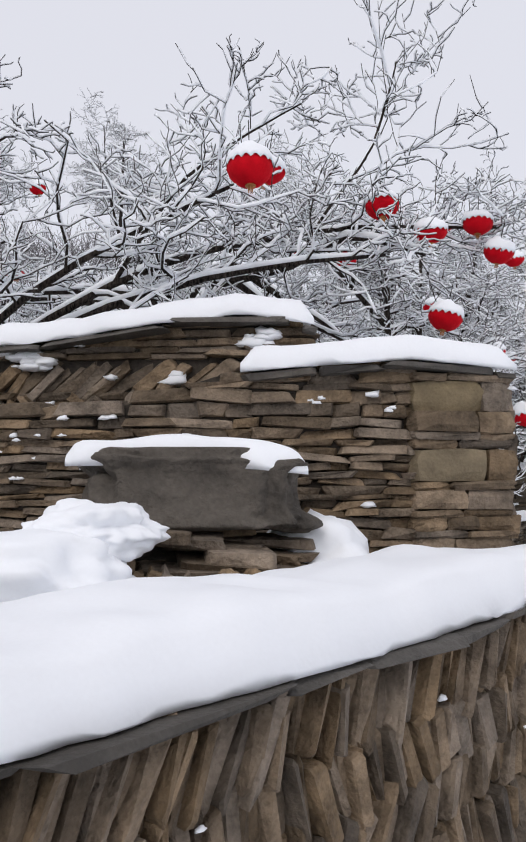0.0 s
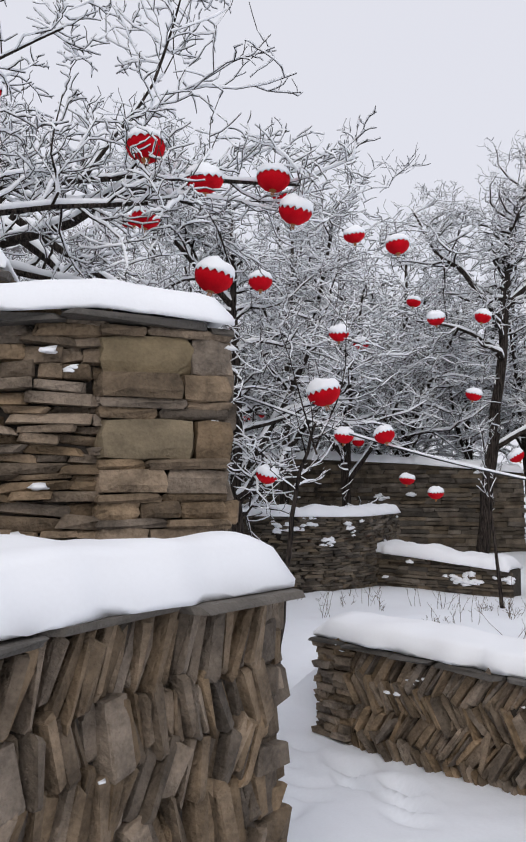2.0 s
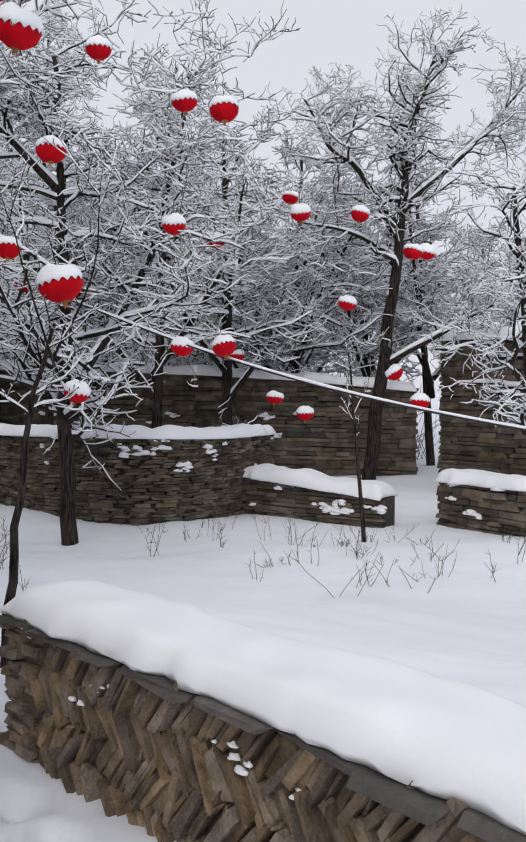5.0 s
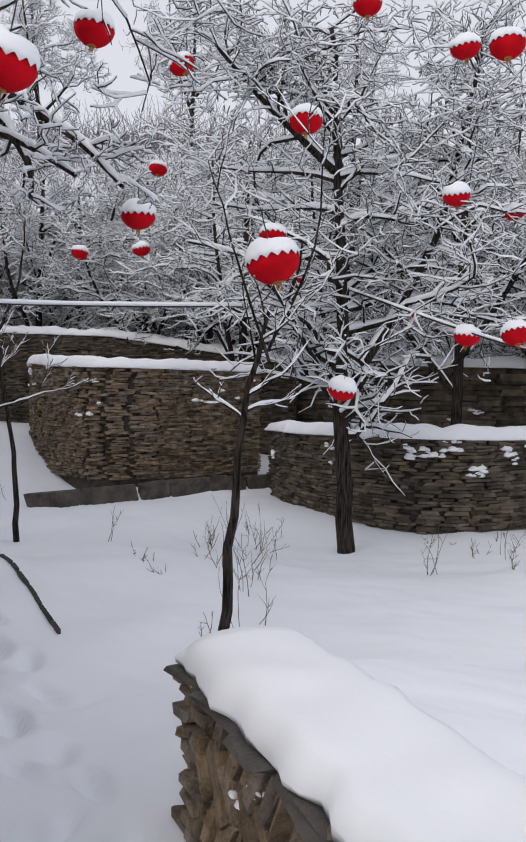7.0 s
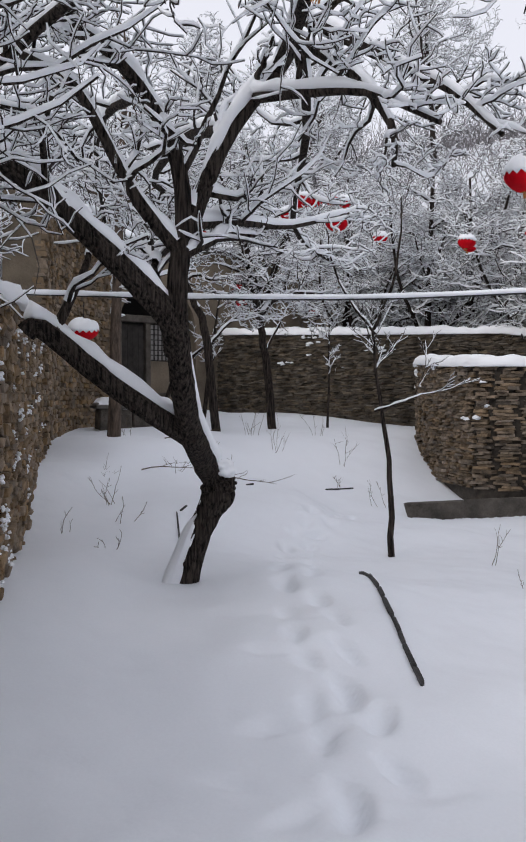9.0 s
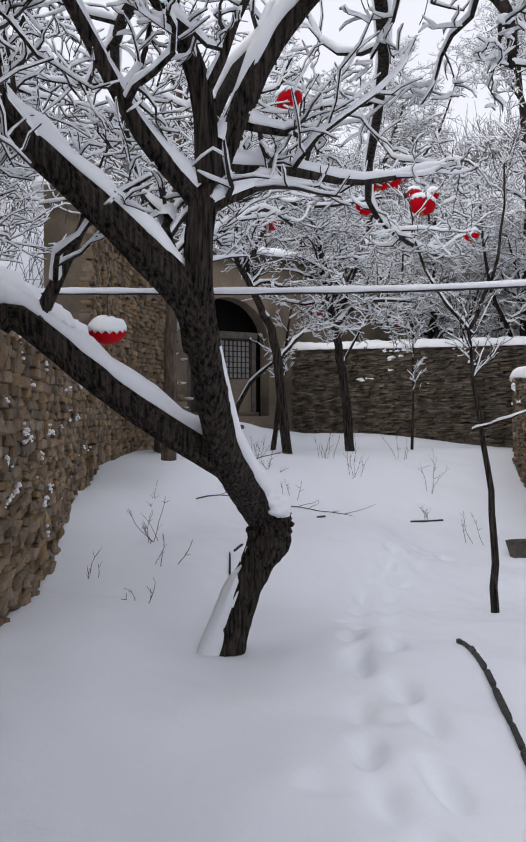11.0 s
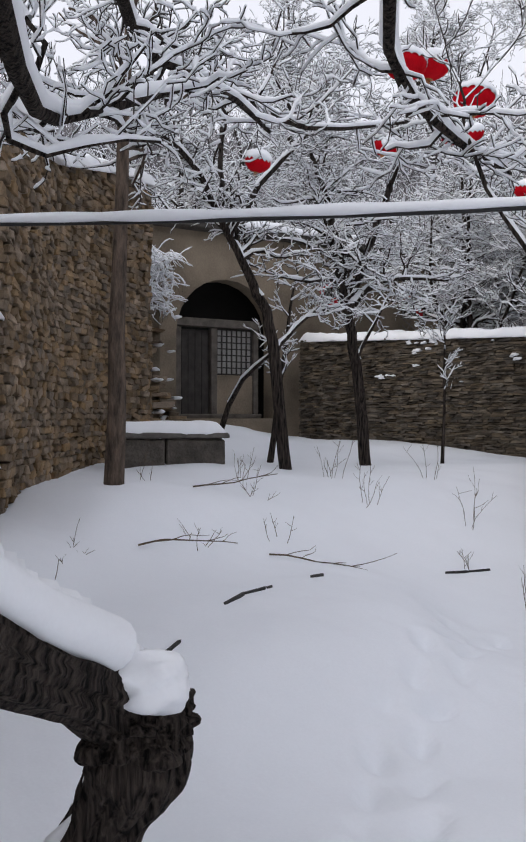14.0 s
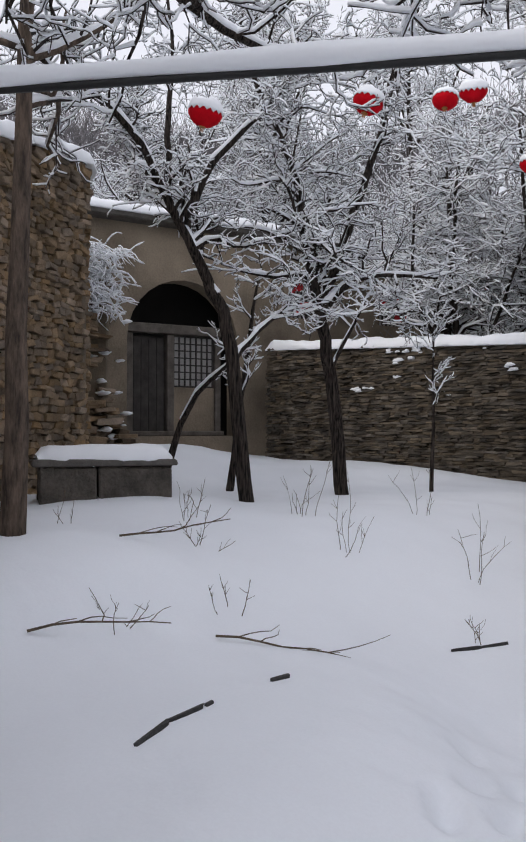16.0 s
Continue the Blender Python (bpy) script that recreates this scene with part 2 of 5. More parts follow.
def wall_core(parent, line, half, mat, drop=0.0):
    """The wall's inside, behind the stones."""
    verts, faces = [], []
    n = len(line.p)
    for i in range(n):
        d = (line.p[min(i + 1, n - 1)] - line.p[max(i - 1, 0)]).normalized()
        o = Vector((d.y, -d.x)) * half
        for q, z in ((line.p[i] + o, line.foot[i] - 0.4), (line.p[i] - o, line.foot[i] - 0.4), (line.p[i] - o, line.head[i] - drop), (line.p[i] + o, line.head[i] - drop)):
            verts.append((q.x, q.y, z))
    for i in range(n - 1):
        a, b = 4 * i, 4 * i + 4
        for j in range(4):
            k = (j + 1) % 4
            faces.append((a + j, b + j, b + k, a + k))
    faces += [(3, 2, 1, 0), tuple(4 * (n - 1) + j for j in range(4))]
    return mesh_object("core", verts, faces, mat, parent)


def snow_strip(parent, line, half, thick, rnd_seed, lift=0.0, step=0.07, across=14, ragged=0.5, s0=0.0, s1=None, droop=0.04, name="snow_cap", ends=True):
    """A soft, lumpy cushion of snow along a wall's top."""
    s1 = line.length if s1 is None else s1
    n = max(4, int((s1 - s0) / step))
    verts, faces = [], []
    for i in range(n + 1):
        s = s0 + (s1 - s0) * i / n
        p, d, _, g = line.get(s)
        o = Vector((d.y, -d.x))
        endf = min(1.0, min(s - s0, s1 - s) / (thick * 1.2) + 0.02) if ends else 1.0
        endf = math.sqrt(max(0.0, 1 - (1 - endf) ** 2))
        ra = noise.noise((s * 1.9, rnd_seed * 7.7, 0.3)) * 0.05 * ragged + noise.noise((s * 7, rnd_seed, 2)) * 0.045 * ragged + noise.noise((s * 17, rnd_seed, 4)) * 0.015
        rb = noise.noise((s * 1.9, rnd_seed * 3.1, 5.3)) * 0.05 * ragged + noise.noise((s * 7, rnd_seed, 8)) * 0.045 * ragged + noise.noise((s * 17, rnd_seed, 6)) * 0.015
        for j in range(across + 1):
            u = -1 + 2 * j / across
            w = half + (rb if u < 0 else ra)
            prof = (1 - abs(u) ** 7) ** 0.5
            q = p + o * (u * w)
            lump = 1 + (0.1 + 0.3 * ragged) * noise.noise((q.x * 1.6, q.y * 1.6, rnd_seed)) + (0.04 + 0.28 * ragged) * noise.noise((q.x * 4.5, q.y * 4.5, rnd_seed))
            z = g + lift + thick * prof * lump * endf - droop * abs(u) ** 6 * (0.5 + noise.noise((s * 5, u, rnd_seed)))
            verts.append((q.x, q.y, z))
        for j in range(across + 1):
            u = -1 + 2 * j / across
            w = half + (rb if u < 0 else ra)
            q = p + o * (u * w * 0.985)
            verts.append((q.x, q.y, g + lift - droop * abs(u) ** 6 * 0.9 - 0.006))
    row = 2 * (across + 1)
    for i in range(n):
        a, b = i * row, (i + 1) * row
        for j in range(across):
            faces.append((a + j, a + j + 1, b + j + 1, b + j))
            k = across + 1 + j
            faces.append((a + k, b + k, b + k + 1, a + k + 1))
        faces.append((a, b, b + across + 1, a + across + 1))
        faces.append((a + across, a + 2 * across + 1, b + 2 * across + 1, b + across))
    for a in (0, n * row):
        for j in range(across):
            faces.append((a + j, a + j + 1, a + across + 2 + j, a + across + 1 + j))
    return mesh_object(name, verts, faces, SNOW, parent, "white fresh snow", True)


def coping(parent, line, half, rnd, length, thick, mat=SLATE, s0=0.0, s1=None):
    """Flat slates laid along a wall's top, a little proud of it."""
    s1 = line.length if s1 is None else s1
    spots, s = [], s0
    while s < s1:
        ll = min(rnd.uniform(*length), s1 - s + 0.02)
        _, _, _, g = line.get(s + ll / 2)
        _, _, _, ga = line.get(s)
        _, _, _, gb = line.get(s + ll)
        slope = -math.atan2(gb - ga, ll)
        spots.append((wall_matrix(line, s + ll / 2, g - thick * 0.5 + -0.028 + rnd.uniform(-.005, .003), rnd.uniform(-.015, .02), ll * 0.99, thick, half * 2, slope + rnd.uniform(-.006, .006)), 0))
        s += ll
    lay_stones(parent, spots, [mat], name="coping_slab", shapes=SLATES)


# ---- ground ----
GROUND_MARKS = [
    (0, 0, 0.0), (1.5, 0.5, 0.0), (2.3, 2.0, 0.0), (2.9, 3.0, 0.02), (2.15, 5.5, -0.03), (2.4, 5.0, 0.0), (2.85, 4.3, 0.03), (0.62, 7.9, 0.06), (-1.16, 10.2, 0.1), (1.0, 6.3, 0.07), (-0.3, 8.0, 0.22), (-1.0, 8.9, 0.30),
    (-1.6, 8.6, 0.2), (-3.6, 10.9, 0.5), (-3.8, 11.9, 0.5), (-1.4, 11.1, 0.02), (-1.7, 13.9, 0.06), (-0.8, 15.1, 0.06), (-2.6, 12.9, 0.1), (-6.2, 11.8, 1.03), (-7.2, 15.1, 0.97), (-7.1, 16.6, 0.98), (-6.6, 17.7, 1.0), (-7.6, 14.4, 1.08),
    (1.95, 6.9, 0.25), (1.98, 12.2, -0.12), (4.7, 14.8, -0.1), (0.7, 15.8, 0.0), (4.0, 9.0, 0.05), (6.2, 13.0, -0.1), (-2.4, 7.5, 0.42), (-6.1, 10.4, 0.8), (-11.5, 17.0, 1.5), (-9.5, 19.0, 1.2),
    (3.2, 6.2, 0.22), (5.0, 5.0, 0.2), (7.0, 9.0, 0.1), (-12, 8, 1.0), (9, 18, 0.2), (9, 2, 0.1), (-3, -3, 0.0), (4, -4, 0.0), (8.2, 16.0, 0.1), (1.8, 7.0, -0.14), (1.6, 6.6, -0.08), (1.7, 7.6, -0.05),
]
WALKED = [(0, 0), (0.8, 0.6), (1.7, 1.14), (2.4, 1.9), (2.8, 2.7), (2.92, 3.05), (2.88, 3.5), (2.65, 4.0), (2.31, 4.57), (1.7, 5.35), (1.02, 6.25), (0.14, 7.46), (-0.5, 8.2), (-1.03, 8.84), (-2.0, 9.9), (-2.7, 11.2), (-3.2, 13)]


def ground_z(x, y):
    total, weight = 0.0, 0.0
    for a, b, c in GROUND_MARKS:
        w = 1.0 / ((x - a) ** 2 + (y - b) ** 2 + 0.25) ** 2
        total, weight = total + w * c, weight + w
    z = total / weight
    # the raised terrace behind the row of kerb stones
    d = ((x + 2.3) * 3.0 - (y - 13.2) * 2.6) / 3.97
    if x > -2.6 and x < 1.5 and y > 12.5 and y < 22:
        z += 0.13 * min(1, max(0, (-d) / 0.12)) * min(1, max(0, (x + 2.6) / 1.0)) * min(1, max(0, (1.5 - x) / .5))
    # the bed held by the second wall, filled to its top
    d2, s2 = (x - 2.19) * 0.833 + (y - 6.2) * 0.553, (x - 2.19) * 0.553 - (y - 6.2) * 0.833
    if 0 < d2 < 3.4 and -0.7 < s2 < 6.0:
        f = min(1, d2 / 0.15) * (1 - d2 / 3.4) ** 1.3 * min(1, (s2 + 0.7) / 0.7, (6.0 - s2) / 1.2)
        z += (0.60 - z) * f
    return z


def hill(x, y):
    """The slope behind the houses, high in the west and low in the east."""
    run = math.hypot(max(-13.6 - x, 0), max(y - 22.5, 0)) if x < 9 else max(y - 24, 0) + max(x - 12, 0) * 0.3
    top = 10.5 if x < -2 else max(2.0, 10.5 - (x + 2) * 0.8)
    rise = top * (1 - math.exp(-(run / 5.5) ** 1.5))
    return rise + 0.3 * noise.noise((x * .2, y * .2, 4)) * min(1, run / 4)


rnd = random.Random(3)
foot_marks = []
TRAIL = [(2.4, 4.9), (1.65, 5.9), (1.06, 6.69), (0.51, 7.32), (-0.07, 7.93), (-0.8, 8.75), (-1.63, 9.76), (-2.3, 10.87), (-2.55, 11.6), (-3.0, 12.7)]
for (ax, ay), (bx, by) in zip(TRAIL, TRAIL[1:]):
    run = math.hypot(bx - ax, by - ay)
    ux, uy = (bx - ax) / run, (by - ay) / run
    k = max(1, round(run / 0.2))
    for j in range(k):
        f = (j + rnd.uniform(.2, .8)) / k
        off = (1 if j % 2 else -1) * rnd.uniform(0.05, 0.17)
        foot_marks.append((ax + (bx - ax) * f + uy * off, ay + (by - ay) * f - ux * off, rnd.uniform(0.035, 0.075), math.atan2(uy, ux) + rnd.gauss(0, .2)))
for _ in range(16):
    foot_marks.append((rnd.uniform(1.5, 2.3), rnd.uniform(3.8, 5.6), rnd.uniform(.02, .045), rnd.uniform(0, 6)))
for _ in range(26):
    foot_marks.append((rnd.uniform(-1.4, 1.9), 0, rnd.uniform(.01, .03), rnd.uniform(0, 6)))
    f = foot_marks[-1]
    foot_marks[-1] = (f[0], 7.8 - 1.12 * f[0] + rnd.gauss(0, .35), f[2], f[3])


def finer(a, b, c, d, coarse, fine):
    """Steps that are fine between b and c."""
    return np.concatenate([np.arange(a, b, coarse), np.arange(b, c, fine), np.arange(c, d + coarse / 2, coarse)])


def spread_out(inner, far):
    offs, step = [], 0.1
    while step < far:
        step *= 1.35
        offs.append(step)
    offs = np.cumsum(offs)
    return np.concatenate([inner[0] - offs[::-1], inner, inner[-1] + offs])


gx = spread_out(finer(-13, -3.6, 3.0, 9, 0.1, 0.035), 600)
gy = spread_out(finer(-2, 3.6, 13.0, 21, 0.1, 0.04), 600)


def surface_z(x, y):
    """The snow's surface, but for the footprints."""
    return ground_z(x, y) + 0.05 * noise.noise((x * .7, y * .7, 0)) + 0.02 * noise.noise((x * 2.4, y * 2.4, 3)) + 0.007 * noise.noise((x * 7, y * 7, 1))


gv, gf = [], []
for yy in gy:
    for xx in gx:
        if -14 < xx < 10 and -3 < yy < 22:
            zz = surface_z(xx, yy)
        else:
            zz = ground_z(min(max(xx, -14), 10), min(max(yy, -3), 22)) + hill(xx, yy)
        gv.append((xx, yy, zz))
grid = np.array(gv).reshape(len(gy), len(gx), 3)
for fx, fy, fd, fa in foot_marks:
    i0, i1 = np.searchsorted(gx, (fx - .5, fx + .5))
    j0, j1 = np.searchsorted(gy, (fy - .5, fy + .5))
    cell = grid[j0:j1, i0:i1]
    ex, ey = cell[..., 0] - fx, cell[..., 1] - fy
    a, b = ex * math.cos(fa) + ey * math.sin(fa), -ex * math.sin(fa) + ey * math.cos(fa)
    q = (a / 0.14) ** 2 + (b / 0.062) ** 2
    cell[..., 2] += -fd * np.exp(-q ** 1.6) + 0.1 * fd * np.exp(-(np.sqrt(q) - 1.45) ** 2 / 0.12)
gv = grid.reshape(-1, 3).tolist()
nx = len(gx)
for j in range(len(gy) - 1):
    for i in range(nx - 1):
        a = j * nx + i
        gf.append((a, a + 1, a + nx + 1, a + nx))
tagged(mesh_object("ground", gv, gf, SNOW_GROUND, None, "", True), "deep trodden snow over a sloping garden", "ground", kind="structure")

# ---- walls ----
def stone_wall(name, label, pts, half, build, cap=0.12, mats=(STONE,), core=MORTAR, single=300, cope=None, cap_half=None, seed=1, ragged=0.5, joint=0.05, cap_args=None, shapes=STONES):
    line, r = Line(pts), random.Random(seed)
    wall = thing(name, label, "wall", kind="structure")
    wall_core(wall, line, half - joint, core, 0.02)
    if cope:
        coping(wall, line, half + cope[2], r, cope[0], cope[1], s0=(cap_args or {}).get("s0", 0.0))
    if cap:
        snow_strip(wall, line, cap_half or half + 0.06, cap, seed, 0.018 if cope else 0.002, ragged=ragged, **(cap_args or {}))
    lay_stones(wall, build(line, r), list(mats), single, shapes=shapes)
    return wall, line


def end_stones(line, rnd, half, z0, z1, h, at_end=True, depth=0.14, proud=0.03):
    """Blocks across a wall's end."""
    s = line.length if at_end else 0.0
    p, d, f, g = line.get(s)
    out = d if at_end else -d
    spots, z = [], z0
    n = Vector((-out.y, out.x))
    rot = Matrix(((n.x, out.x, 0), (n.y, out.y, 0), (0, 0, 1))).to_4x4()
    while z < z1:
        hh = rnd.uniform(*h)
        cut = rnd.uniform(-0.35, 0.35) * half
        for a, b in ((-half, cut), (cut, half)):
            c = p + n * ((a + b) / 2) + out * (proud - depth / 2 + rnd.uniform(-.02, .02))
            spots.append((Matrix.Translation((c.x, c.y, z + hh / 2)) @ rot @ Matrix.Rotation(rnd.uniform(-.03, .03), 4, "Y") @ Matrix.Diagonal((b - a, depth, hh, 1)), 0))
        z += hh * .98
    return spots


def rounded(pts, sub=5):
    """A curved plan line through a few places."""
    out = []
    for i in range(len(pts) - 1):
        p0, p1, p2, p3 = (np.array(pts[min(max(k, 0), len(pts) - 1)], float) for k in (i - 1, i, i + 1, i + 2))
        for k in range(sub):
            t = k / sub
            out.append(tuple(0.5 * (2 * p1 + (p2 - p0) * t + (2 * p0 - 5 * p1 + 4 * p2 - p3) * t * t + (3 * p1 - p0 - 3 * p2 + p3) * t ** 3)))
    return out + [tuple(pts[-1])]


def blown_snow(wall, line, out, count, seed, low=0.1, high=0.95, size=(0.015, 0.05), s0=0.0, clumps=0.5):
    """Bits of snow caught on the ledges of a wall's face."""
    r, verts, faces = random.Random(seed), [], []
    unit = bmesh.new()
    bmesh.ops.create_icosphere(unit, subdivisions=2, radius=1)
    unit.verts.index_update()
    uv, uf = [v.co.copy() for v in unit.verts], [[v.index for v in f.verts] for f in unit.faces]
    unit.free()
    s, z = 0.0, 0.0
    for k in range(count):
        if r.random() > clumps or k == 0:
            s = r.uniform(s0, line.length)
            _, _, f, g = line.get(s)
            z = f + (g - f) * (low + (high - low) * r.random() ** 0.6)
        else:
            s, z = s + r.gauss(0, 0.06), z + r.gauss(0, 0.02)
        p, d, f, g = line.get(s)
        n = Vector((d.y, -d.x))
        w = r.uniform(*size)
        c = p + n * (out + r.uniform(-0.01, 0.02))
        b0 = len(verts)
        for q in uv:
            k2 = 1 + 0.9 * noise.noise(q * 1.6 + Vector((k * 1.7, 0, 0)))
            e = d * (q.x * w * 1.5 * k2) + n * (q.y * w * 0.8)
            verts.append((c.x + e.x, c.y + e.y, z + (q.z if q.z > 0 else q.z * 0.45) * w * 0.8 * k2))
        faces.extend([[b0 + i for i in f2] for f2 in uf])
    tagged(mesh_object("blown_snow", verts, faces, SNOW, wall, "white snow caught on ledges", True), kind="stuff")


# near wall with slates on edge; its way runs to the gap in the wall, its face is on the right
def near_build(l, r):
    s = herringbone(l, r, 0.32, (0.17, 0.22), (0.014, 0.044), 0.5, l.length - 0.13, -0.05, None, 0.18, 1, 0.33)
    s += courses(l, r, 0.32, (0.09, 0.2), (0.12, 0.2), l.length - 0.16, l.length, -0.05, 1.16)
    s = sorted(s, key=lambda q: -q[0].translation.y)
    return end_stones(l, r, 0.30, -0.05, 1.13, (0.08, 0.2)) + s


near_wall, near_line = stone_wall("wall_1", "low garden wall of brown slates set on edge, capped with snow", [(-2.2, -0.05, 0, 1.12), (-0.73, 1.62, 0, 1.13), (0.08, 2.55, 0, 1.15), (0.72, 3.28, 0, 1.18), (1.24, 3.88, 0, 1.18)], 0.32, near_build, 0.13, cope=((0.3, 0.7), 0.026, 0.05), cap_half=0.37, seed=2, ragged=0.6, single=300, shapes=SLATES)


# the second low wall, beyond the gap
def second_build(l, r):
    s = end_stones(l, r, 0.22, -0.1, 0.50, (0.03, 0.06), False)
    s += courses(l, r, 0.24, (0.03, 0.055), (0.1, 0.22), 0.0, 0.30, -0.12, 0.56)
    return s + herringbone(l, r, 0.24, (0.15, 0.19), (0.014, 0.038), 0.3, l.length, -0.14, None, 0.16, 1, 0.58, 0.04)


second_wall, second_line = stone_wall("wall_2", "knee-high wall of slates laid in herringbone under thick snow", [(2.19, 6.2, -0.15, 0.60), (2.90, 5.13, -0.15, 0.59), (3.24, 4.64, -0.15, 0.59), (3.56, 4.08, -0.15, 0.59), (4.1, 3.2, -0.15, 0.59), (5.0, 2.0, -0.15, 0.59)], 0.24, second_build, 0.078, cope=((0.2, 0.5), 0.026, 0.045), cap_half=0.265, seed=3, ragged=0.9, shapes=SLATES)


# pillar of stacked blocks and the courses that run on from it
def pillar_build(l, r):
    s = end_stones(l, r, 0.17, 0.7, 2.12, (0.05, 0.14))
    s += courses(l, r, 0.17, (0.028, 0.085), (0.09, 0.38), 0.0, l.length - 0.5, 0.55, 2.2, 0.2, 1, 0.09)
    return s


pillar_wall, pillar_line = stone_wall("wall_3", "dry-stone wall of flat grey-brown slabs ending in a block pillar", [(-3.2, 4.75, 0.5, 2.0), (-0.75, 4.47, 0.5, 2.02), (-0.25, 4.45, 0.5, 2.18), (0.2, 4.45, 0.5, 2.22), (0.75, 4.51, 0.5, 2.27), (1.29, 4.65, 0.5, 2.23)], 0.17, pillar_build, 0.10, mats=(STONE, STONE_TAN), cope=((0.3, 0.7), 0.035, 0.07), cap_half=0.25, seed=4, single=300, cap_args={"s0": 3.1})


def pillar_blocks(l, r):
    """Rounded blocks and thin slabs stacked at the wall's end."""
    spots, z, edge = [], 0.7, l.length
    for hh, cuts, k in ((0.13, (), 0), (0.05, (.3,), 0), (0.12, (.24,), 0), (0.05, (.3,), 0), (0.1, (), 0), (0.05, (.2,), 0), (0.12, (.22,), 0), (0.04, (.3,), 0), (0.07, (.18, .36), 0), (0.04, (.27,), 0), (0.1, (.3,), 0), (0.045, (.2,), 0), (0.17, (.42,), 1), (0.05, (.25,), 0), (0.04, (.38,), 0), (0.11, (.36,), 0), (0.16, (.40,), 1), (0.04, (.2,), 0)):
        ends = [0.0, *cuts, 0.58]
        for i, (a, b) in enumerate(zip(ends, ends[1:])):
            spots.append((wall_matrix(l, edge - 0.58 + (a + b) / 2, z + hh / 2 + r.uniform(-.004, .004), 0.095 + r.uniform(-.02, .03), (b - a) * 1.02, hh * 1.06, 0.24, r.uniform(-.05, .05)), k if i == 0 else 0))
        z += hh
    return spots


lay_stones(pillar_wall, pillar_blocks(pillar_line, random.Random(14)), [STONE, STONE_TAN], name="block", shapes=BLOCKS)
blown_snow(pillar_wall, pillar_line, 0.18, 80, 5, 0.35, 0.97, (0.009, 0.028), 1.6, 0.6)
blown_snow(near_wall, near_line, 0.33, 9, 6, 0.1, 0.9, (0.006, 0.016), 0.5)
blown_snow(second_wall, second_line, 0.25, 24, 7, 0.2, 0.95, (0.008, 0.02), 0.0)


def thin_courses(half, h=(0.05, 0.1), l=(0.15, 0.45), **kw):
    def build(line, r):
        return courses(line, r, half, h, l, depth=0.14, **kw)
    return build


made, plan = stone_wall("wall_4", "curved dry-stone wall of thin dark slabs with snow on top", rounded([(0.45, 16.6, -0.1, 1.08), (1.2, 15.1, -0.15, 1.1), (2.1, 14.1, -0.2, 1.12), (2.9, 13.75, -0.25, 1.12), (3.9, 14.4, -0.25, 1.1), (4.9, 15.9, -0.25, 1.12)]), 0.25, thin_courses(0.25, (0.03, 0.06), (0.1, 0.34), tilt=0.07), 0.11, (STONE_FAR,), single=300, seed=5, cap_half=0.3, ragged=1.2)
blown_snow(made, plan, 0.26, 80, 21, 0.6, 0.98, (0.02, 0.05), 0.0, 0.85)
made, plan = stone_wall("wall_5", "low dark dry-stone wall half buried in snow", [(4.55, 15.0, -0.2, 0.5), (5.3, 14.2, -0.2, 0.42), (6.3, 13.3, -0.25, 0.3)], 0.25, thin_courses(0.25, (0.04, 0.08)), 0.14, (STONE_FAR,), single=200, seed=6, cap_half=0.33, ragged=1.2)
blown_snow(made, plan, 0.26, 60, 22, 0.3, 0.98, (0.02, 0.05), 0.0, 0.85)
made, plan = stone_wall("wall_6", "low stone wall in snow beside the path", [(7.2, 13.3, -0.2, 0.55), (7.75, 12.0, -0.2, 0.55), (9.0, 10.2, -0.2, 0.5)], 0.25, thin_courses(0.25), 0.12, (STONE_FAR,), single=200, seed=7, cap_half=0.3, ragged=1.2)
blown_snow(made, plan, 0.26, 60, 23, 0.2, 0.98, (0.02, 0.05), 0.0, 0.85)
made, plan = stone_wall("wall_7", "tall angled enclosure wall of thin brown stone courses", rounded([(-5.2, 19.6, 0.7, 2.2), (-4.1, 17.3, 0.5, 2.2), (-2.9, 15.9, 0.35, 2.1), (-1.8, 15.4, 0.3, 2.05), (-0.3, 17.4, 0.3, 2.05)]), 0.28, thin_courses(0.28, (0.03, 0.055), (0.09, 0.28), tilt=0.09), 0.12, (STONE,), single=300, seed=8, cap_half=0.34, ragged=1.0)
blown_snow(made, plan, 0.29, 60, 28, 0.5, 0.98, (0.02, 0.05), 0.0, 0.6)
made, plan = stone_wall("wall_8", "long courtyard wall of thin dark stones with snow along its top", [(-11.4, 20.1, 1.2, 3.2), (-9.0, 20.2, 1.0, 3.1), (-7.2, 20.2, 0.8, 3.02), (-4.0, 20.3, 0.6, 2.9), (0.0, 20.6, 0.4, 2.3)], 0.28, thin_courses(0.28, (0.03, 0.055), (0.09, 0.26), tilt=0.1), 0.13, (STONE_FAR,), single=300, seed=9, cap_half=0.34, ragged=1.2)
blown_snow(made, plan, 0.29, 90, 24, 0.5, 0.98, (0.018, 0.045), 0.0, 0.85)
made, plan = stone_wall("wall_9", "rubble side wall of earthy stones, the snow blown onto it", [(-1.75, 6.64, 0.2, 2.2), (-2.66, 7.39, 0.3, 2.3), (-4.6, 8.96, 0.5, 2.4), (-6.6, 10.6, 0.8, 2.5)], 0.25, thin_courses(0.25, (0.045, 0.09), (0.08, 0.24), tilt=0.22), 0.12, (STONE_BUFF,), MUD, single=300, seed=10, cap_half=0.32, ragged=1.2, joint=0.055)
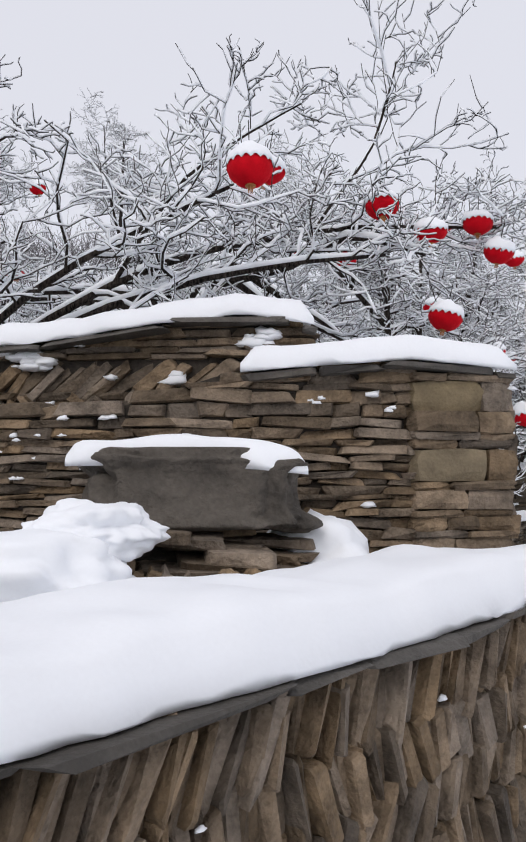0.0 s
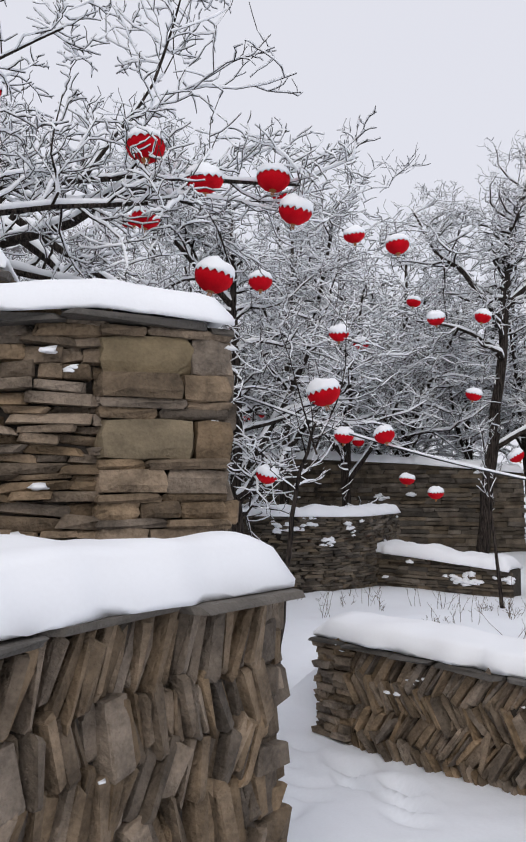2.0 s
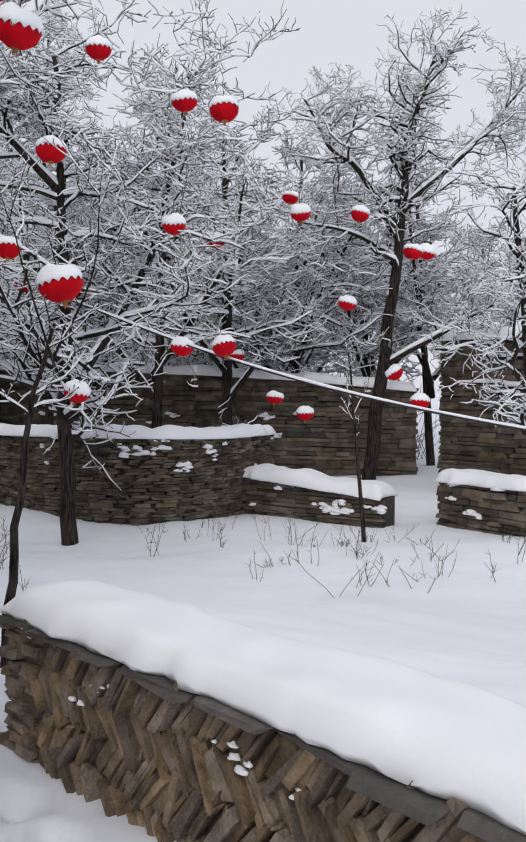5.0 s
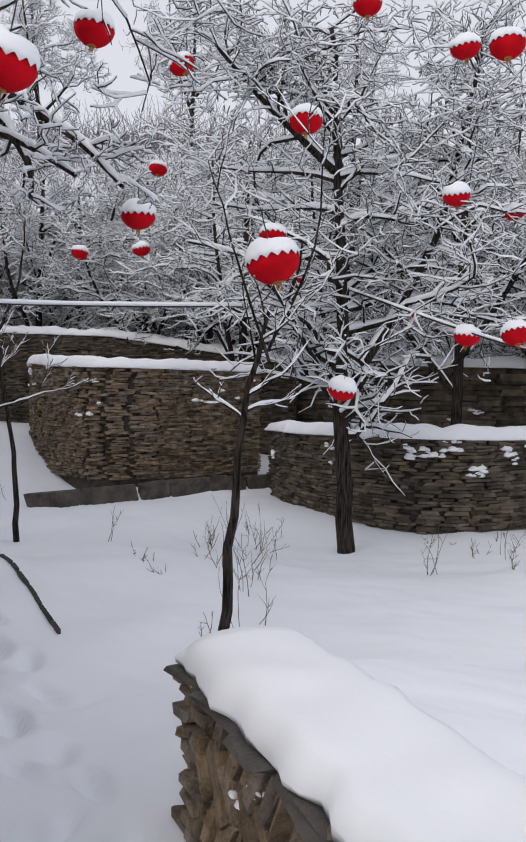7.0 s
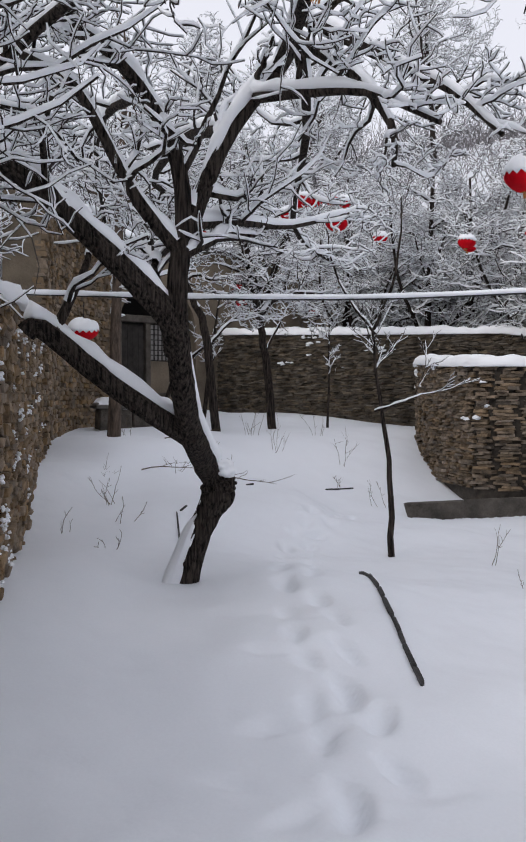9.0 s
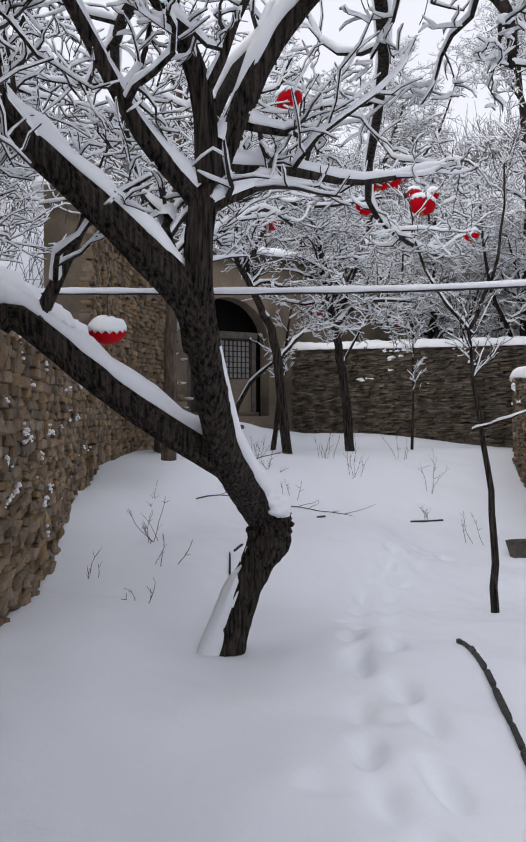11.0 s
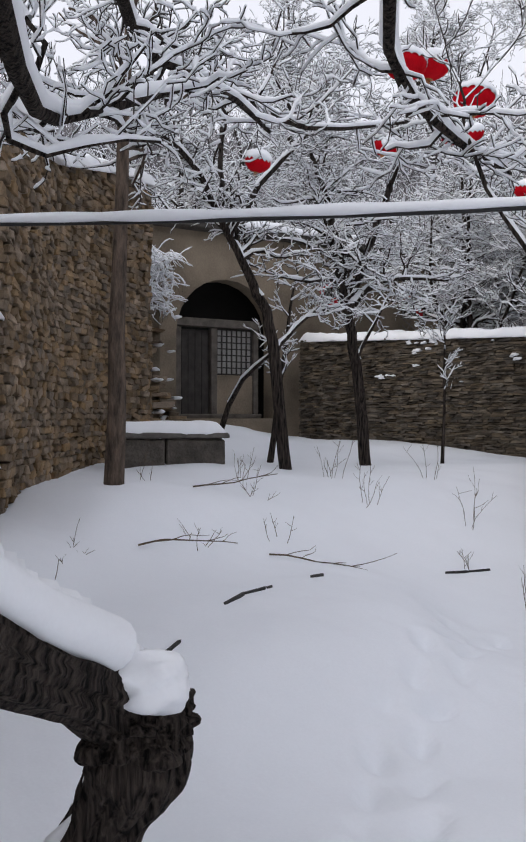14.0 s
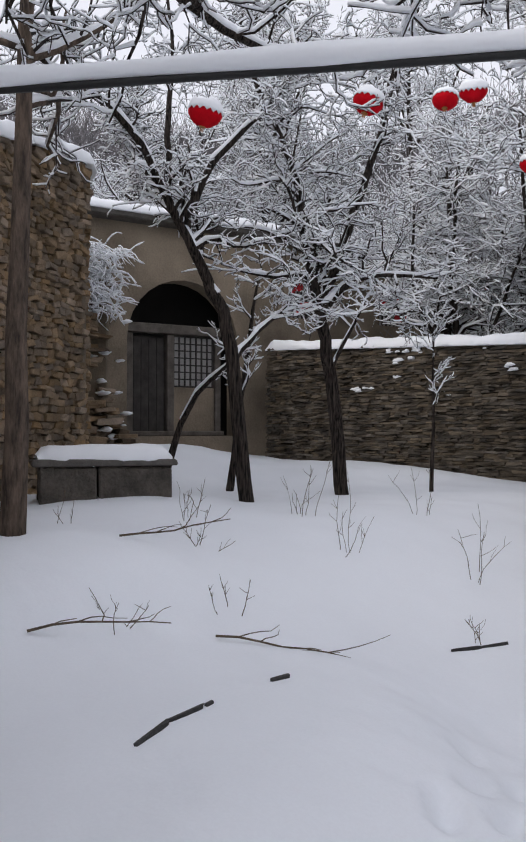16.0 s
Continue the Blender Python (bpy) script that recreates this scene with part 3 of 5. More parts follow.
blown_snow(made, plan, 0.27, 260, 25, 0.0, 0.98, (0.007, 0.024), 0.0, 0.75)
stone_wall("wall_10", "high rubble house wall of earthy brown stones", [(-6.6, 10.6, 0.7, 4.3), (-8.4, 12.2, 0.8, 4.5), (-9.3, 13.4, 0.9, 4.85), (-9.85, 14.6, 1.0, 5.0), (-12.4, 15.5, 1.0, 5.0)], 0.3, thin_courses(0.3, (0.055, 0.1), (0.09, 0.2), tilt=0.3), 0.16, (STONE_BUFF,), MUD, single=300, seed=11, cap_half=0.4, ragged=1.0, joint=0.055)
made, plan = stone_wall("wall_11", "distant brown stone house wall behind the trees", [(-1.0, 21.5, 0.2, 2.3), (2.0, 20.8, 0.1, 2.3), (4.2, 19.4, 0.0, 2.2), (6.3, 18.9, 0.0, 2.1), (8.5, 18.2, 0.0, 1.9)], 0.3, thin_courses(0.3, (0.07, 0.12), (0.2, 0.6)), 0.14, (STONE_FAR,), single=250, seed=12, cap_half=0.38, ragged=1.2)
blown_snow(made, plan, 0.31, 80, 26, 0.3, 0.98, (0.025, 0.06), 0.0, 0.85)
stone_wall("wall_12", "distant stone house wall beside the snowy lane", [(9.1, 17.9, 0.1, 2.9), (9.9, 16.5, 0.1, 2.9), (12.0, 14.0, 0.0, 2.9)], 0.3, thin_courses(0.3, (0.07, 0.12), (0.2, 0.6)), 0.16, (STONE_FAR,), single=250, seed=13, cap_half=0.38)
stone_wall("wall_13", "old garden wall closing the place behind the path", [(8.5, -4.5, -0.2, 1.6), (-5.5, -4.5, -0.2, 1.6), (-5.5, 4.8, -0.2, 1.9)], 0.3, lambda l, r: [], 0.12, (STONE_FAR,), STONE_FAR, seed=14)

# upper terrace wall behind the pillar wall
made, plan = stone_wall("wall_14", "upper terrace wall of leaning slates hung with snow", [(-4.2, 5.5, 0.8, 2.42), (-1.4, 5.08, 0.8, 2.44), (-0.1, 4.98, 0.8, 2.60), (0.28, 5.0, 0.8, 2.54)], 0.19, lambda l, r: courses(l, r, 0.19, (0.04, 0.09), (0.15, 0.4), z0=1.7, z1=2.1) + herringbone(l, r, 0.19, (0.2, 0.24), (0.03, 0.07), 0, l.length, 2.08, 2.36, 0.16, 1, 0.8) + courses(l, r, 0.19, (0.03, 0.06), (0.2, 0.5), z0=2.34, z1=2.6), 0.10, (STONE,), single=200, seed=15, cope=((0.3, 0.8), 0.035, 0.1), cap_half=0.29, ragged=1.3)
blown_snow(made, plan, 0.2, 110, 27, 0.4, 0.98, (0.015, 0.06), 0.0, 0.7)


def lumpy(name, centre, size, mat, seed, parent=None, label="", rough=0.25, subdiv=4, flat=None, turn=0.0):
    """A rounded lump: snow drift or boulder."""
    bm = bmesh.new()
    bmesh.ops.create_icosphere(bm, subdivisions=subdiv, radius=1)
    for v in bm.verts:
        c = v.co.copy()
        if flat:
            c = Vector([math.copysign(abs(q) ** flat, q) for q in c])
        k = 1 + rough * noise.noise(v.co * 1.7 + Vector((seed, 0, 0))) + rough * .4 * noise.noise(v.co * 5 + Vector((0, seed, 0)))
        v.co = Vector((c.x * size[0] * k, c.y * size[1] * k, c.z * size[2] * k))
    bm.transform(pose(*centre, 0, 0, turn))
    return part(name, bm, mat, parent, label, True)


# the big flat boulder on the stacked slabs behind the near wall, and the drifts round it
boulder = thing("boulder", "long grey boulder topped with snow, resting on stacked slabs", "boulder")
lumpy("rock", (-0.31, 3.55, 1.56), (0.48, 0.27, 0.16), BOULDER, 3, boulder, "", 0.3, 5, 0.4, 6)
snow_strip(boulder, Line([(-0.80, 3.50, 0, 1.70), (-0.3, 3.55, 0, 1.71), (0.16, 3.60, 0, 1.67)]), 0.25, 0.07, 21, 0.0, step=0.03, ragged=1.1)
pile = thing("slab_pile", "heap of leaning slate slabs under the boulder", "stones")
rnd = random.Random(8)
spots = []
for k in range(70):
    z = rnd.uniform(0.95, 1.4)
    spots.append((pose(rnd.uniform(-0.75, 0.12), rnd.uniform(3.2, 3.75), z, rnd.uniform(-6, 6), rnd.uniform(-10, 14), rnd.uniform(-15, 15)) @ Matrix.Diagonal((rnd.uniform(.15, .42), rnd.uniform(.2, .3), rnd.uniform(.03, .07), 1)), 0))
for k in range(16):
    spots.append((pose(-0.62 + k * 0.045, 3.02 + rnd.uniform(-.02, .04), 1.17 + rnd.uniform(-.03, .03), 0, 25 + rnd.uniform(-8, 8), 10) @ Matrix.Diagonal((0.04, 0.2, 0.2, 1)), 0))
lay_stones(pile, spots, [STONE])
lumpy("rubble_core", (-0.35, 3.55, 0.95), (0.55, 0.3, 0.4), MORTAR, 5, pile, "", 0.15, 3, .6)
tagged(lumpy("snow_drift", (-1.02, 2.70, 1.20), (0.68, 0.42, 0.27), SNOW, 9, None, "", 0.3, 5), "rounded drift of fresh snow lying behind the wall", "snow")
tagged(lumpy("snow_drift", (-0.60, 2.98, 1.42), (0.24, 0.2, 0.10), SNOW, 12, None, "", 0.35, 5), "small drift of fresh snow over slabs", "snow")
tagged(lumpy("snow_drift", (0.24, 3.8, 1.17), (0.26, 0.4, 0.3), SNOW, 14, None, "", 0.3, 4), "bank of snow between boulder and pillar", "snow")
tagged(lumpy("snow_drift", (-0.6, 3.6, 0.6), (1.6, 0.9, 0.5), SNOW, 17, None, "", 0.3, 4), "snow bank filling the space behind the wall", "snow")
# ---- trees ----
def tube_mesh(branches, sides, gnarl=0.0):
    verts, faces = [], []
    ring = [(math.cos(2 * math.pi * j / sides), math.sin(2 * math.pi * j / sides)) for j in range(sides)]
    for pts, rad in branches:
        base, n, last = len(verts), len(pts), None
        for i in range(n):
            d = (pts[min(i + 1, n - 1)] - pts[max(i - 1, 0)])
            d = d.normalized() if d.length > 1e-9 else Vector((0, 0, 1))
            u = d.cross(Vector((0, 0, 1))) if last is None else last - d * last.dot(d)
            u = u.normalized() if u.length > 0.05 else Vector((1, 0, 0))
            last = u
            w = u.cross(d)
            for c, s in ring:
                k = 1.0
                if gnarl and rad[i] > 0.03:
                    q = pts[i] * 1.0
                    turn = math.atan2(s, c) + q.z * 0.9
                    ridge = abs(noise.noise((math.cos(turn) * 5, math.sin(turn) * 5, q.z * 2.2))) + 0.6 * abs(noise.noise((math.cos(turn) * 11, math.sin(turn) * 11, q.z * 5)))
                    k += gnarl * (0.55 - 1.9 * ridge) * 0.5
                    k += gnarl * 0.6 * (noise.noise((c * 3.2, s * 3.2, q.z * 1.5)) + 0.7 * noise.noise((c * 7, s * 7, q.z * 4 + q.y)) + 0.5 * noise.noise((q.x * 9 + c, q.y * 9 + s, q.z * 9)))
                verts.append(pts[i] + (u * c + w * s) * (rad[i] * k))
        for i in range(n - 1):
            for j in range(sides):
                a, b = base + i * sides + j, base + i * sides + (j + 1) % sides
                faces.append((a, b, b + sides, a + sides))
        faces.append(tuple(base + (n - 1) * sides + j for j in range(sides)))
    return verts, faces


def snow_on(branches, rnd, gain=1.0, least=0.009):
    """Snow lies on what is not steep."""
    out = []
    for pts, rad in branches:
        n, run_p, run_r = len(pts), [], []
        for i in range(n):
            d = (pts[min(i + 1, n - 1)] - pts[max(i - 1, 0)])
            flat = math.hypot(d.x, d.y) / max(d.length, 1e-6)
            if flat > 0.42:
                s = (min(rad[i] * 0.8, 0.04) + least) * gain * (0.4 + 0.6 * flat) * rnd.uniform(0.7, 1.3)
                run_p.append(pts[i] + Vector((0, 0, rad[i] * (0.75 if rad[i] < 0.03 else 0.92) + s * 0.5)))
                run_r.append(s)
            else:
                if len(run_p) > 1:
                    out.append((run_p, run_r))
                run_p, run_r = [], []
        if len(run_p) > 1:
            run_r[-1] *= .5
            out.append((run_p, run_r))
    return out


def clear(p, gap):
    """Keeps the way free of twigs."""
    if not (0.9 < p.z < 2.35):
        return True
    for (ax, ay), (bx, by) in zip(WALKED, WALKED[1:14]):
        dx, dy = bx - ax, by - ay
        f = min(1, max(0, ((p.x - ax) * dx + (p.y - ay) * dy) / (dx * dx + dy * dy)))
        if math.hypot(p.x - ax - f * dx, p.y - ay - f * dy) < gap:
            return False
    return True


def limb(rnd, start, way, length, r0, r1, n, bend=0.25, up=0.08):
    pts, rad, p, d = [start.copy()], [r0], start.copy(), way.normalized()
    for i in range(1, n + 1):
        d = (d + Vector((rnd.gauss(0, bend), rnd.gauss(0, bend), rnd.gauss(0, bend * .7) + up))).normalized()
        p = p + d * (length / n)
        pts.append(p.copy())
        rad.append(r0 + (r1 - r0) * i / n)
    return pts, rad


def sprout(rnd, mother, count, length, r_gain, angle, level, out, bend=0.25, up=0.06, n=5, first=0.2, thin=0.0028, at_home=True, counts=(6, 5), shrink=0.55):
    """Side branches along a mother branch, and twigs along those."""
    pts, rad = mother
    for c in range(count):
        f = first + (1 - first) * (c + rnd.random()) / count
        x = f * (len(pts) - 1)
        i = min(int(x), len(pts) - 2)
        p = pts[i].lerp(pts[i + 1], x - i)
        r = rad[i] + (rad[i + 1] - rad[i]) * (x - i)
        d = (pts[i + 1] - pts[i]).normalized()
        side = d.cross(Vector((rnd.gauss(0, 1), rnd.gauss(0, 1), rnd.gauss(0, 1))))
        if side.length < 1e-3:
            continue
        side.normalize()
        side.z = side.z * 0.6 + 0.1
        a = angle * rnd.uniform(0.7, 1.25)
        way = d * math.cos(a) + side * math.sin(a)
        ln = length * rnd.uniform(0.55, 1.2) * (1.15 - 0.5 * f)
        r0 = max(r * r_gain, thin)
        b = limb(rnd, p, way, ln, r0, max(r0 * 0.35, thin * 0.7), n, bend, up)
        if not all(clear(q, 0.5) for q in b[0]):
            continue
        out[level].append(b)
        if level + 1 < len(out):
            sprout(rnd, b, counts[level], ln * shrink, 0.55, angle, level + 1, out, bend, up, max(3, n - 2), 0.15, thin, at_home, counts, shrink)


def tree_from(name, label, trunks, rnd, spec, bark=BARK, group="", gain=1.0, sides=9, least=0.007, thin=0.0028, bare=0, gnarl=0.0):
    """trunks: main stems (points, radii). spec: (side branches per stem, their length, angle, counts, bend, up)."""
    count, length, angle, counts, bend, up, first = spec
    out = [[] for _ in range(len(counts) + 1)]
    for stem in trunks[bare:]:
        k = max(2, int(count * sum((b - a).length for a, b in zip(stem[0], stem[0][1:]))))
        sprout(rnd, stem, k, length, 0.5, angle, 0, out, bend, up, 6, first, thin, True, counts)
    tree = thing(name, label, "tree", group)
    v, f = tube_mesh(trunks, sides, gnarl)
    mesh_object("trunk", v, f, bark, tree, smooth=True)
    v, f = tube_mesh(out[0], 5)
    tagged(mesh_object("crown", v, f, bark, tree, smooth=True), kind="stuff")
    twigs = [b for lv in out[1:] for b in lv]
    v, f = tube_mesh(twigs, 3)
    tagged(mesh_object("twig_growth", v, f, TWIG, tree), kind="stuff")
    v, f = tube_mesh(snow_on(trunks, rnd, gain) + snow_on(out[0], rnd, gain, least), 6)
    tagged(mesh_object("limb_snow", v, f, SNOW, tree, "white snow lying on limbs", True), kind="stuff")
    v, f = tube_mesh(snow_on(twigs, rnd, gain, least * 0.75), 3)
    tagged(mesh_object("twig_snow", v, f, SNOW, tree, "white snow lying on twigs", True), kind="stuff")
    return tree


def stem(points, r0, r1, wiggle=0.0, rnd=None, sub=3):
    """A smooth stem through a few points."""
    p = [Vector(q) for q in points]
    out = []
    for i in range(len(p) - 1):
        a, b = p[i], p[i + 1]
        m0 = (p[i + 1] - p[max(i - 1, 0)]) * .5
        m1 = (p[min(i + 2, len(p) - 1)] - p[i]) * .5
        for k in range(sub):
            t = k / sub
            q = a * (2 * t ** 3 - 3 * t ** 2 + 1) + m0 * (t ** 3 - 2 * t ** 2 + t) + b * (-2 * t ** 3 + 3 * t ** 2) + m1 * (t ** 3 - t ** 2)
            if wiggle and rnd:
                q += Vector((rnd.gauss(0, wiggle), rnd.gauss(0, wiggle), 0))
            out.append(q)
    out.append(p[-1])
    n = len(out) - 1
    return out, [r0 + (r1 - r0) * i / n for i in range(n + 1)]


# the old crooked tree beside the path
rnd = random.Random(21)
old_trunk = stem([(-1.70, 8.48, 0.0), (-1.60, 8.53, 0.5), (-1.44, 8.61, 0.88), (-1.40, 8.46, 1.07), (-1.22, 8.16, 1.24), (-1.06, 7.90, 1.42), (-0.89, 7.66, 1.75), (-0.74, 7.45, 2.05)], 0.105, 0.064, 0, None, 22)
for k in range(34, 56):
    old_trunk[1][k] += 0.035 * math.sin(math.pi * (k - 34) / 21) ** 1.5
limbs = [
    old_trunk,
    stem([(-1.10, 7.98, 1.32), (-1.22, 7.59, 1.56), (-1.36, 7.34, 1.78), (-1.49, 7.09, 2.00), (-1.55, 7.02, 1.97)], 0.072, 0.06),
    stem([(-1.45, 7.16, 1.98), (-1.39, 7.24, 2.20), (-1.36, 7.34, 2.43), (-1.51, 7.48, 2.67)], 0.035, 0.012),
    stem([(-0.84, 7.58, 1.86), (-0.76, 7.44, 2.03), (-0.81, 7.14, 2.29), (-0.95, 6.88, 2.54), (-1.11, 6.64, 2.78), (-1.33, 6.36, 2.85)], 0.078, 0.05),
    stem([(-0.82, 7.56, 1.90), (-0.73, 7.46, 2.10), (-0.71, 7.47, 2.40), (-0.70, 7.61, 2.73), (-0.65, 7.85, 3.20), (-0.52, 8.14, 3.61), (-0.48, 8.29, 3.83), (-0.34, 8.50, 4.13)], 0.066, 0.04),
    stem([(-0.69, 7.48, 2.49), (-0.71, 7.46, 2.92), (-0.78, 7.26, 3.27), (-0.85, 7.03, 3.47), (-1.05, 6.83, 3.64)], 0.05, 0.025),
    stem([(-0.72, 7.45, 2.43), (-0.80, 7.24, 2.67), (-0.89, 7.12, 2.93), (-0.94, 6.90, 3.25), (-1.05, 6.64, 3.36)], 0.04, 0.02),
    stem([(-0.48, 8.29, 3.83), (-0.04, 8.25, 3.50), (0.24, 8.21, 3.14), (0.30, 8.14, 2.88)], 0.042, 0.015),
    stem([(-0.39, 8.36, 3.94), (0.21, 8.30, 3.52), (0.62, 8.20, 3.24), (0.97, 8.05, 2.90)], 0.04, 0.013),
    stem([(-0.72, 7.58, 2.59), (-0.76, 8.07, 2.69), (-0.79, 8.64, 2.76), (-0.69, 9.28, 2.96)], 0.03, 0.012),
    stem([(-0.52, 8.14, 3.61), (0.25, 7.39, 3.60), (0.7, 6.7, 3.65), (1.2, 6.0, 3.3)], 0.042, 0.013),
    stem([(-0.58, 7.99, 3.41), (-0.02, 7.67, 3.22), (0.45, 7.6, 3.1), (0.95, 7.4, 2.8)], 0.036, 0.012),
    stem([(-0.70, 7.61, 2.73), (-1.33, 8.13, 2.67), (-2.55, 8.97, 2.75), (-2.76, 9.42, 2.93), (-2.97, 10.16, 3.28), (-3.35, 10.94, 3.34)], 0.04, 0.012),
    stem([(-0.48, 8.29, 3.83), (-0.95, 9.06, 3.55), (-1.98, 10.28, 3.2), (-2.05, 10.9, 2.98), (-2.1, 11.5, 2.95)], 0.038, 0.012),
    stem([(-0.65, 7.85, 3.20), (-2.07, 8.88, 3.64), (-3.92, 10.39, 3.89), (-4.0, 11.12, 3.85), (-4.27, 12.27, 3.91), (-4.12, 13.4, 4.2)], 0.045, 0.012),
    stem([(-0.78, 7.26, 3.27), (-1.70, 7.76, 3.46), (-3.0, 8.8, 3.6), (-3.8, 9.6, 3.3)], 0.032, 0.012),
]
tree_from("old_fruit_tree", "old crooked dark fruit tree, knotted trunk, snow along every limb", limbs, rnd, (3.4, 0.8, 1.0, (5, 4), 0.36, 0.04, 0.2), gain=1.2, sides=48, least=0.0085, thin=0.0036, bare=2, gnarl=0.24)
lumpy("burl", (-1.42, 8.60, 0.95), (0.135, 0.125, 0.07), BARK, 3, bpy.data.objects["old_fruit_tree"], "broken knot on the trunk", 0.55, 5)
old_tree = bpy.data.objects["old_fruit_tree"]
v, f = tube_mesh([([Vector(q) for q in ((-1.79, 8.36, -0.08), (-1.76, 8.40, 0.06), (-1.73, 8.42, 0.16), (-1.70, 8.44, 0.26), (-1.67, 8.46, 0.36), (-1.635, 8.48, 0.46), (-1.60, 8.49, 0.56), (-1.57, 8.50, 0.64), (-1.54, 8.52, 0.72))], [0.12, 0.10, 0.088, 0.082, 0.08, 0.078, 0.07, 0.055, 0.02])], 40, 0.14)
mesh_object("plastered_snow", v, f, SNOW, old_tree, "wind-blown snow on bark", True)
up_side = Vector((0.30, 0.57, 0.72))
v, f = tube_mesh([([Vector(q) + up_side * k for q, k in (((-1.38, 8.42, 1.10), 0.10), ((-1.22, 8.16, 1.24), 0.095), ((-1.06, 7.90, 1.42), 0.088), ((-0.97, 7.77, 1.59), 0.08), ((-0.89, 7.66, 1.75), 0.072), ((-0.81, 7.55, 1.91), 0.066), ((-0.75, 7.46, 2.03), 0.06))], [0.06, 0.05, 0.042, 0.036, 0.03, 0.026, 0.02])], 14)
mesh_object("trunk_snow", v, f, SNOW, old_tree, "thin line of snow along the trunk", True)
lumpy("ledge_snow", (-1.37, 8.58, 1.06), (0.10, 0.11, 0.065), SNOW, 6, old_tree, "white snow on the knot", 0.3, 4)


def simple_tree(name, label, base, top, r, rnd, height_first=0.35, spec=(4.2, 1.5, 1.0, (6, 4), 0.3, 0.05, 0.3), forks=(), bark=BARK, gain=1.0, mid=None, least=0.0115, thin=0.0045, group=""):
    stems = [stem([base, *(mid or []), top], r, r * 0.25, 0.004 + r * .08, rnd, 5)]
    for pts, rr in forks:
        stems.append(stem(pts, rr, rr * .3, 0.004 + rr * .2, rnd, 4))
    return tree_from(name, label, stems, rnd, (spec[0], spec[1], spec[2], spec[3], spec[4], spec[5], height_first), bark, group, gain, 8, least, thin)


rnd = random.Random(33)
# tall dark tree in the middle of the garden
simple_tree("garden_tree", "tall slim dark tree with snow-laden branches and lanterns", (1.98, 12.2, -0.3), (1.75, 12.2, 5.6), 0.105, rnd, 0.27, (8.0, 1.7, 1.25, (9, 5), 0.42, 0.0, 0.3), [([(1.9, 12.2, 1.6), (2.9, 12.5, 3.4), (3.4, 12.9, 5.8)], 0.06), ([(1.85, 12.2, 4.0), (1.2, 11.8, 4.6), (0.6, 11.5, 5.3)], 0.05)], mid=[(1.92, 12.2, 1.4), (1.88, 12.15, 3.6)])
# young tree beside the second wall
simple_tree("young_tree", "thin young tree with a forked snowy top", (1.84, 7.12, -0.3), (2.14, 6.97, 2.0), 0.037, rnd, 0.7, (3, 0.5, 1.0, (3, 2), 0.15, 0.08, 0.72), [([(2.14, 6.96, 1.75), (2.0, 6.9, 2.2), (1.85, 6.9, 2.7)], 0.008), ([(2.14, 6.96, 1.8), (2.35, 7.0, 2.3), (2.4, 7.0, 2.9)], 0.008)], mid=[(1.90, 7.12, 0.5), (1.97, 7.05, 1.3)], gain=0.75, least=0.006, thin=0.0035)
simple_tree("young_tree", "thin young tree with a snowy fork beside the trodden path", (-1.4, 11.12, -0.05), (-1.62, 11.1, 2.35), 0.036, rnd, 0.7, (4, 0.7, 0.9, (4, 3), 0.15, 0.1, 0.6), [([(-1.58, 11.1, 2.2), (-1.95, 11.0, 2.75), (-2.1, 11, 3.3)], 0.018), ([(-1.6, 11.1, 2.25), (-1.35, 11.1, 2.8), (-1.3, 11.1, 3.5)], 0.018), ([(-1.57, 11.1, 1.45), (-1.2, 11.0, 1.55), (-1.0, 11, 1.62)], 0.012)], mid=[(-1.42, 11.12, .8), (-1.55, 11.1, 1.7)], gain=0.75, least=0.006, thin=0.0035)
simple_tree("young_tree", "thin bare sapling in front of the low stone wall", (5.5, 11.85, -0.15), (5.25, 11.85, 2.3), 0.03, rnd, 0.5, (4, 0.6, 0.9, (3, 3), 0.15, 0.08, 0.5), gain=0.75, least=0.006, thin=0.0035)
# trees by the courtyard
simple_tree("courtyard_tree", "brown straight-trunked tree beside the house wall", (-6.17, 11.77, 0.45), (-5.95, 11.85, 6.5), 0.11, rnd, 0.62, (4.5, 1.5, 1.1, (7, 4), 0.36, 0.03, 0.4), bark=POLE, mid=[(-6.1, 11.8, 3)])
simple_tree("courtyard_tree", "leaning dark courtyard tree with a forked snowy crown", (-7.21, 15.16, 0.4), (-7.89, 12.95, 5.25), 0.084, rnd, 0.45, (5.0, 1.1, 1.1, (8, 5), 0.42, 0.02, 0.3), [([(-7.35, 15.04, 2.5), (-7.26, 15.48, 2.92), (-7.19, 15.94, 3.2)], 0.035), ([(-7.64, 14.57, 3.88), (-7.53, 14.92, 4.62), (-7.24, 15.63, 5.49), (-7.2, 15.94, 6.24)], 0.05), ([(-7.71, 14.41, 4.2), (-7.77, 14.5, 5.02), (-7.83, 14.58, 5.75), (-7.95, 14.6, 6.6)], 0.04)], mid=[(-7.37, 15.02, 2.6), (-7.51, 14.8, 3.33), (-7.68, 14.46, 4.04), (-7.79, 13.99, 4.78)])
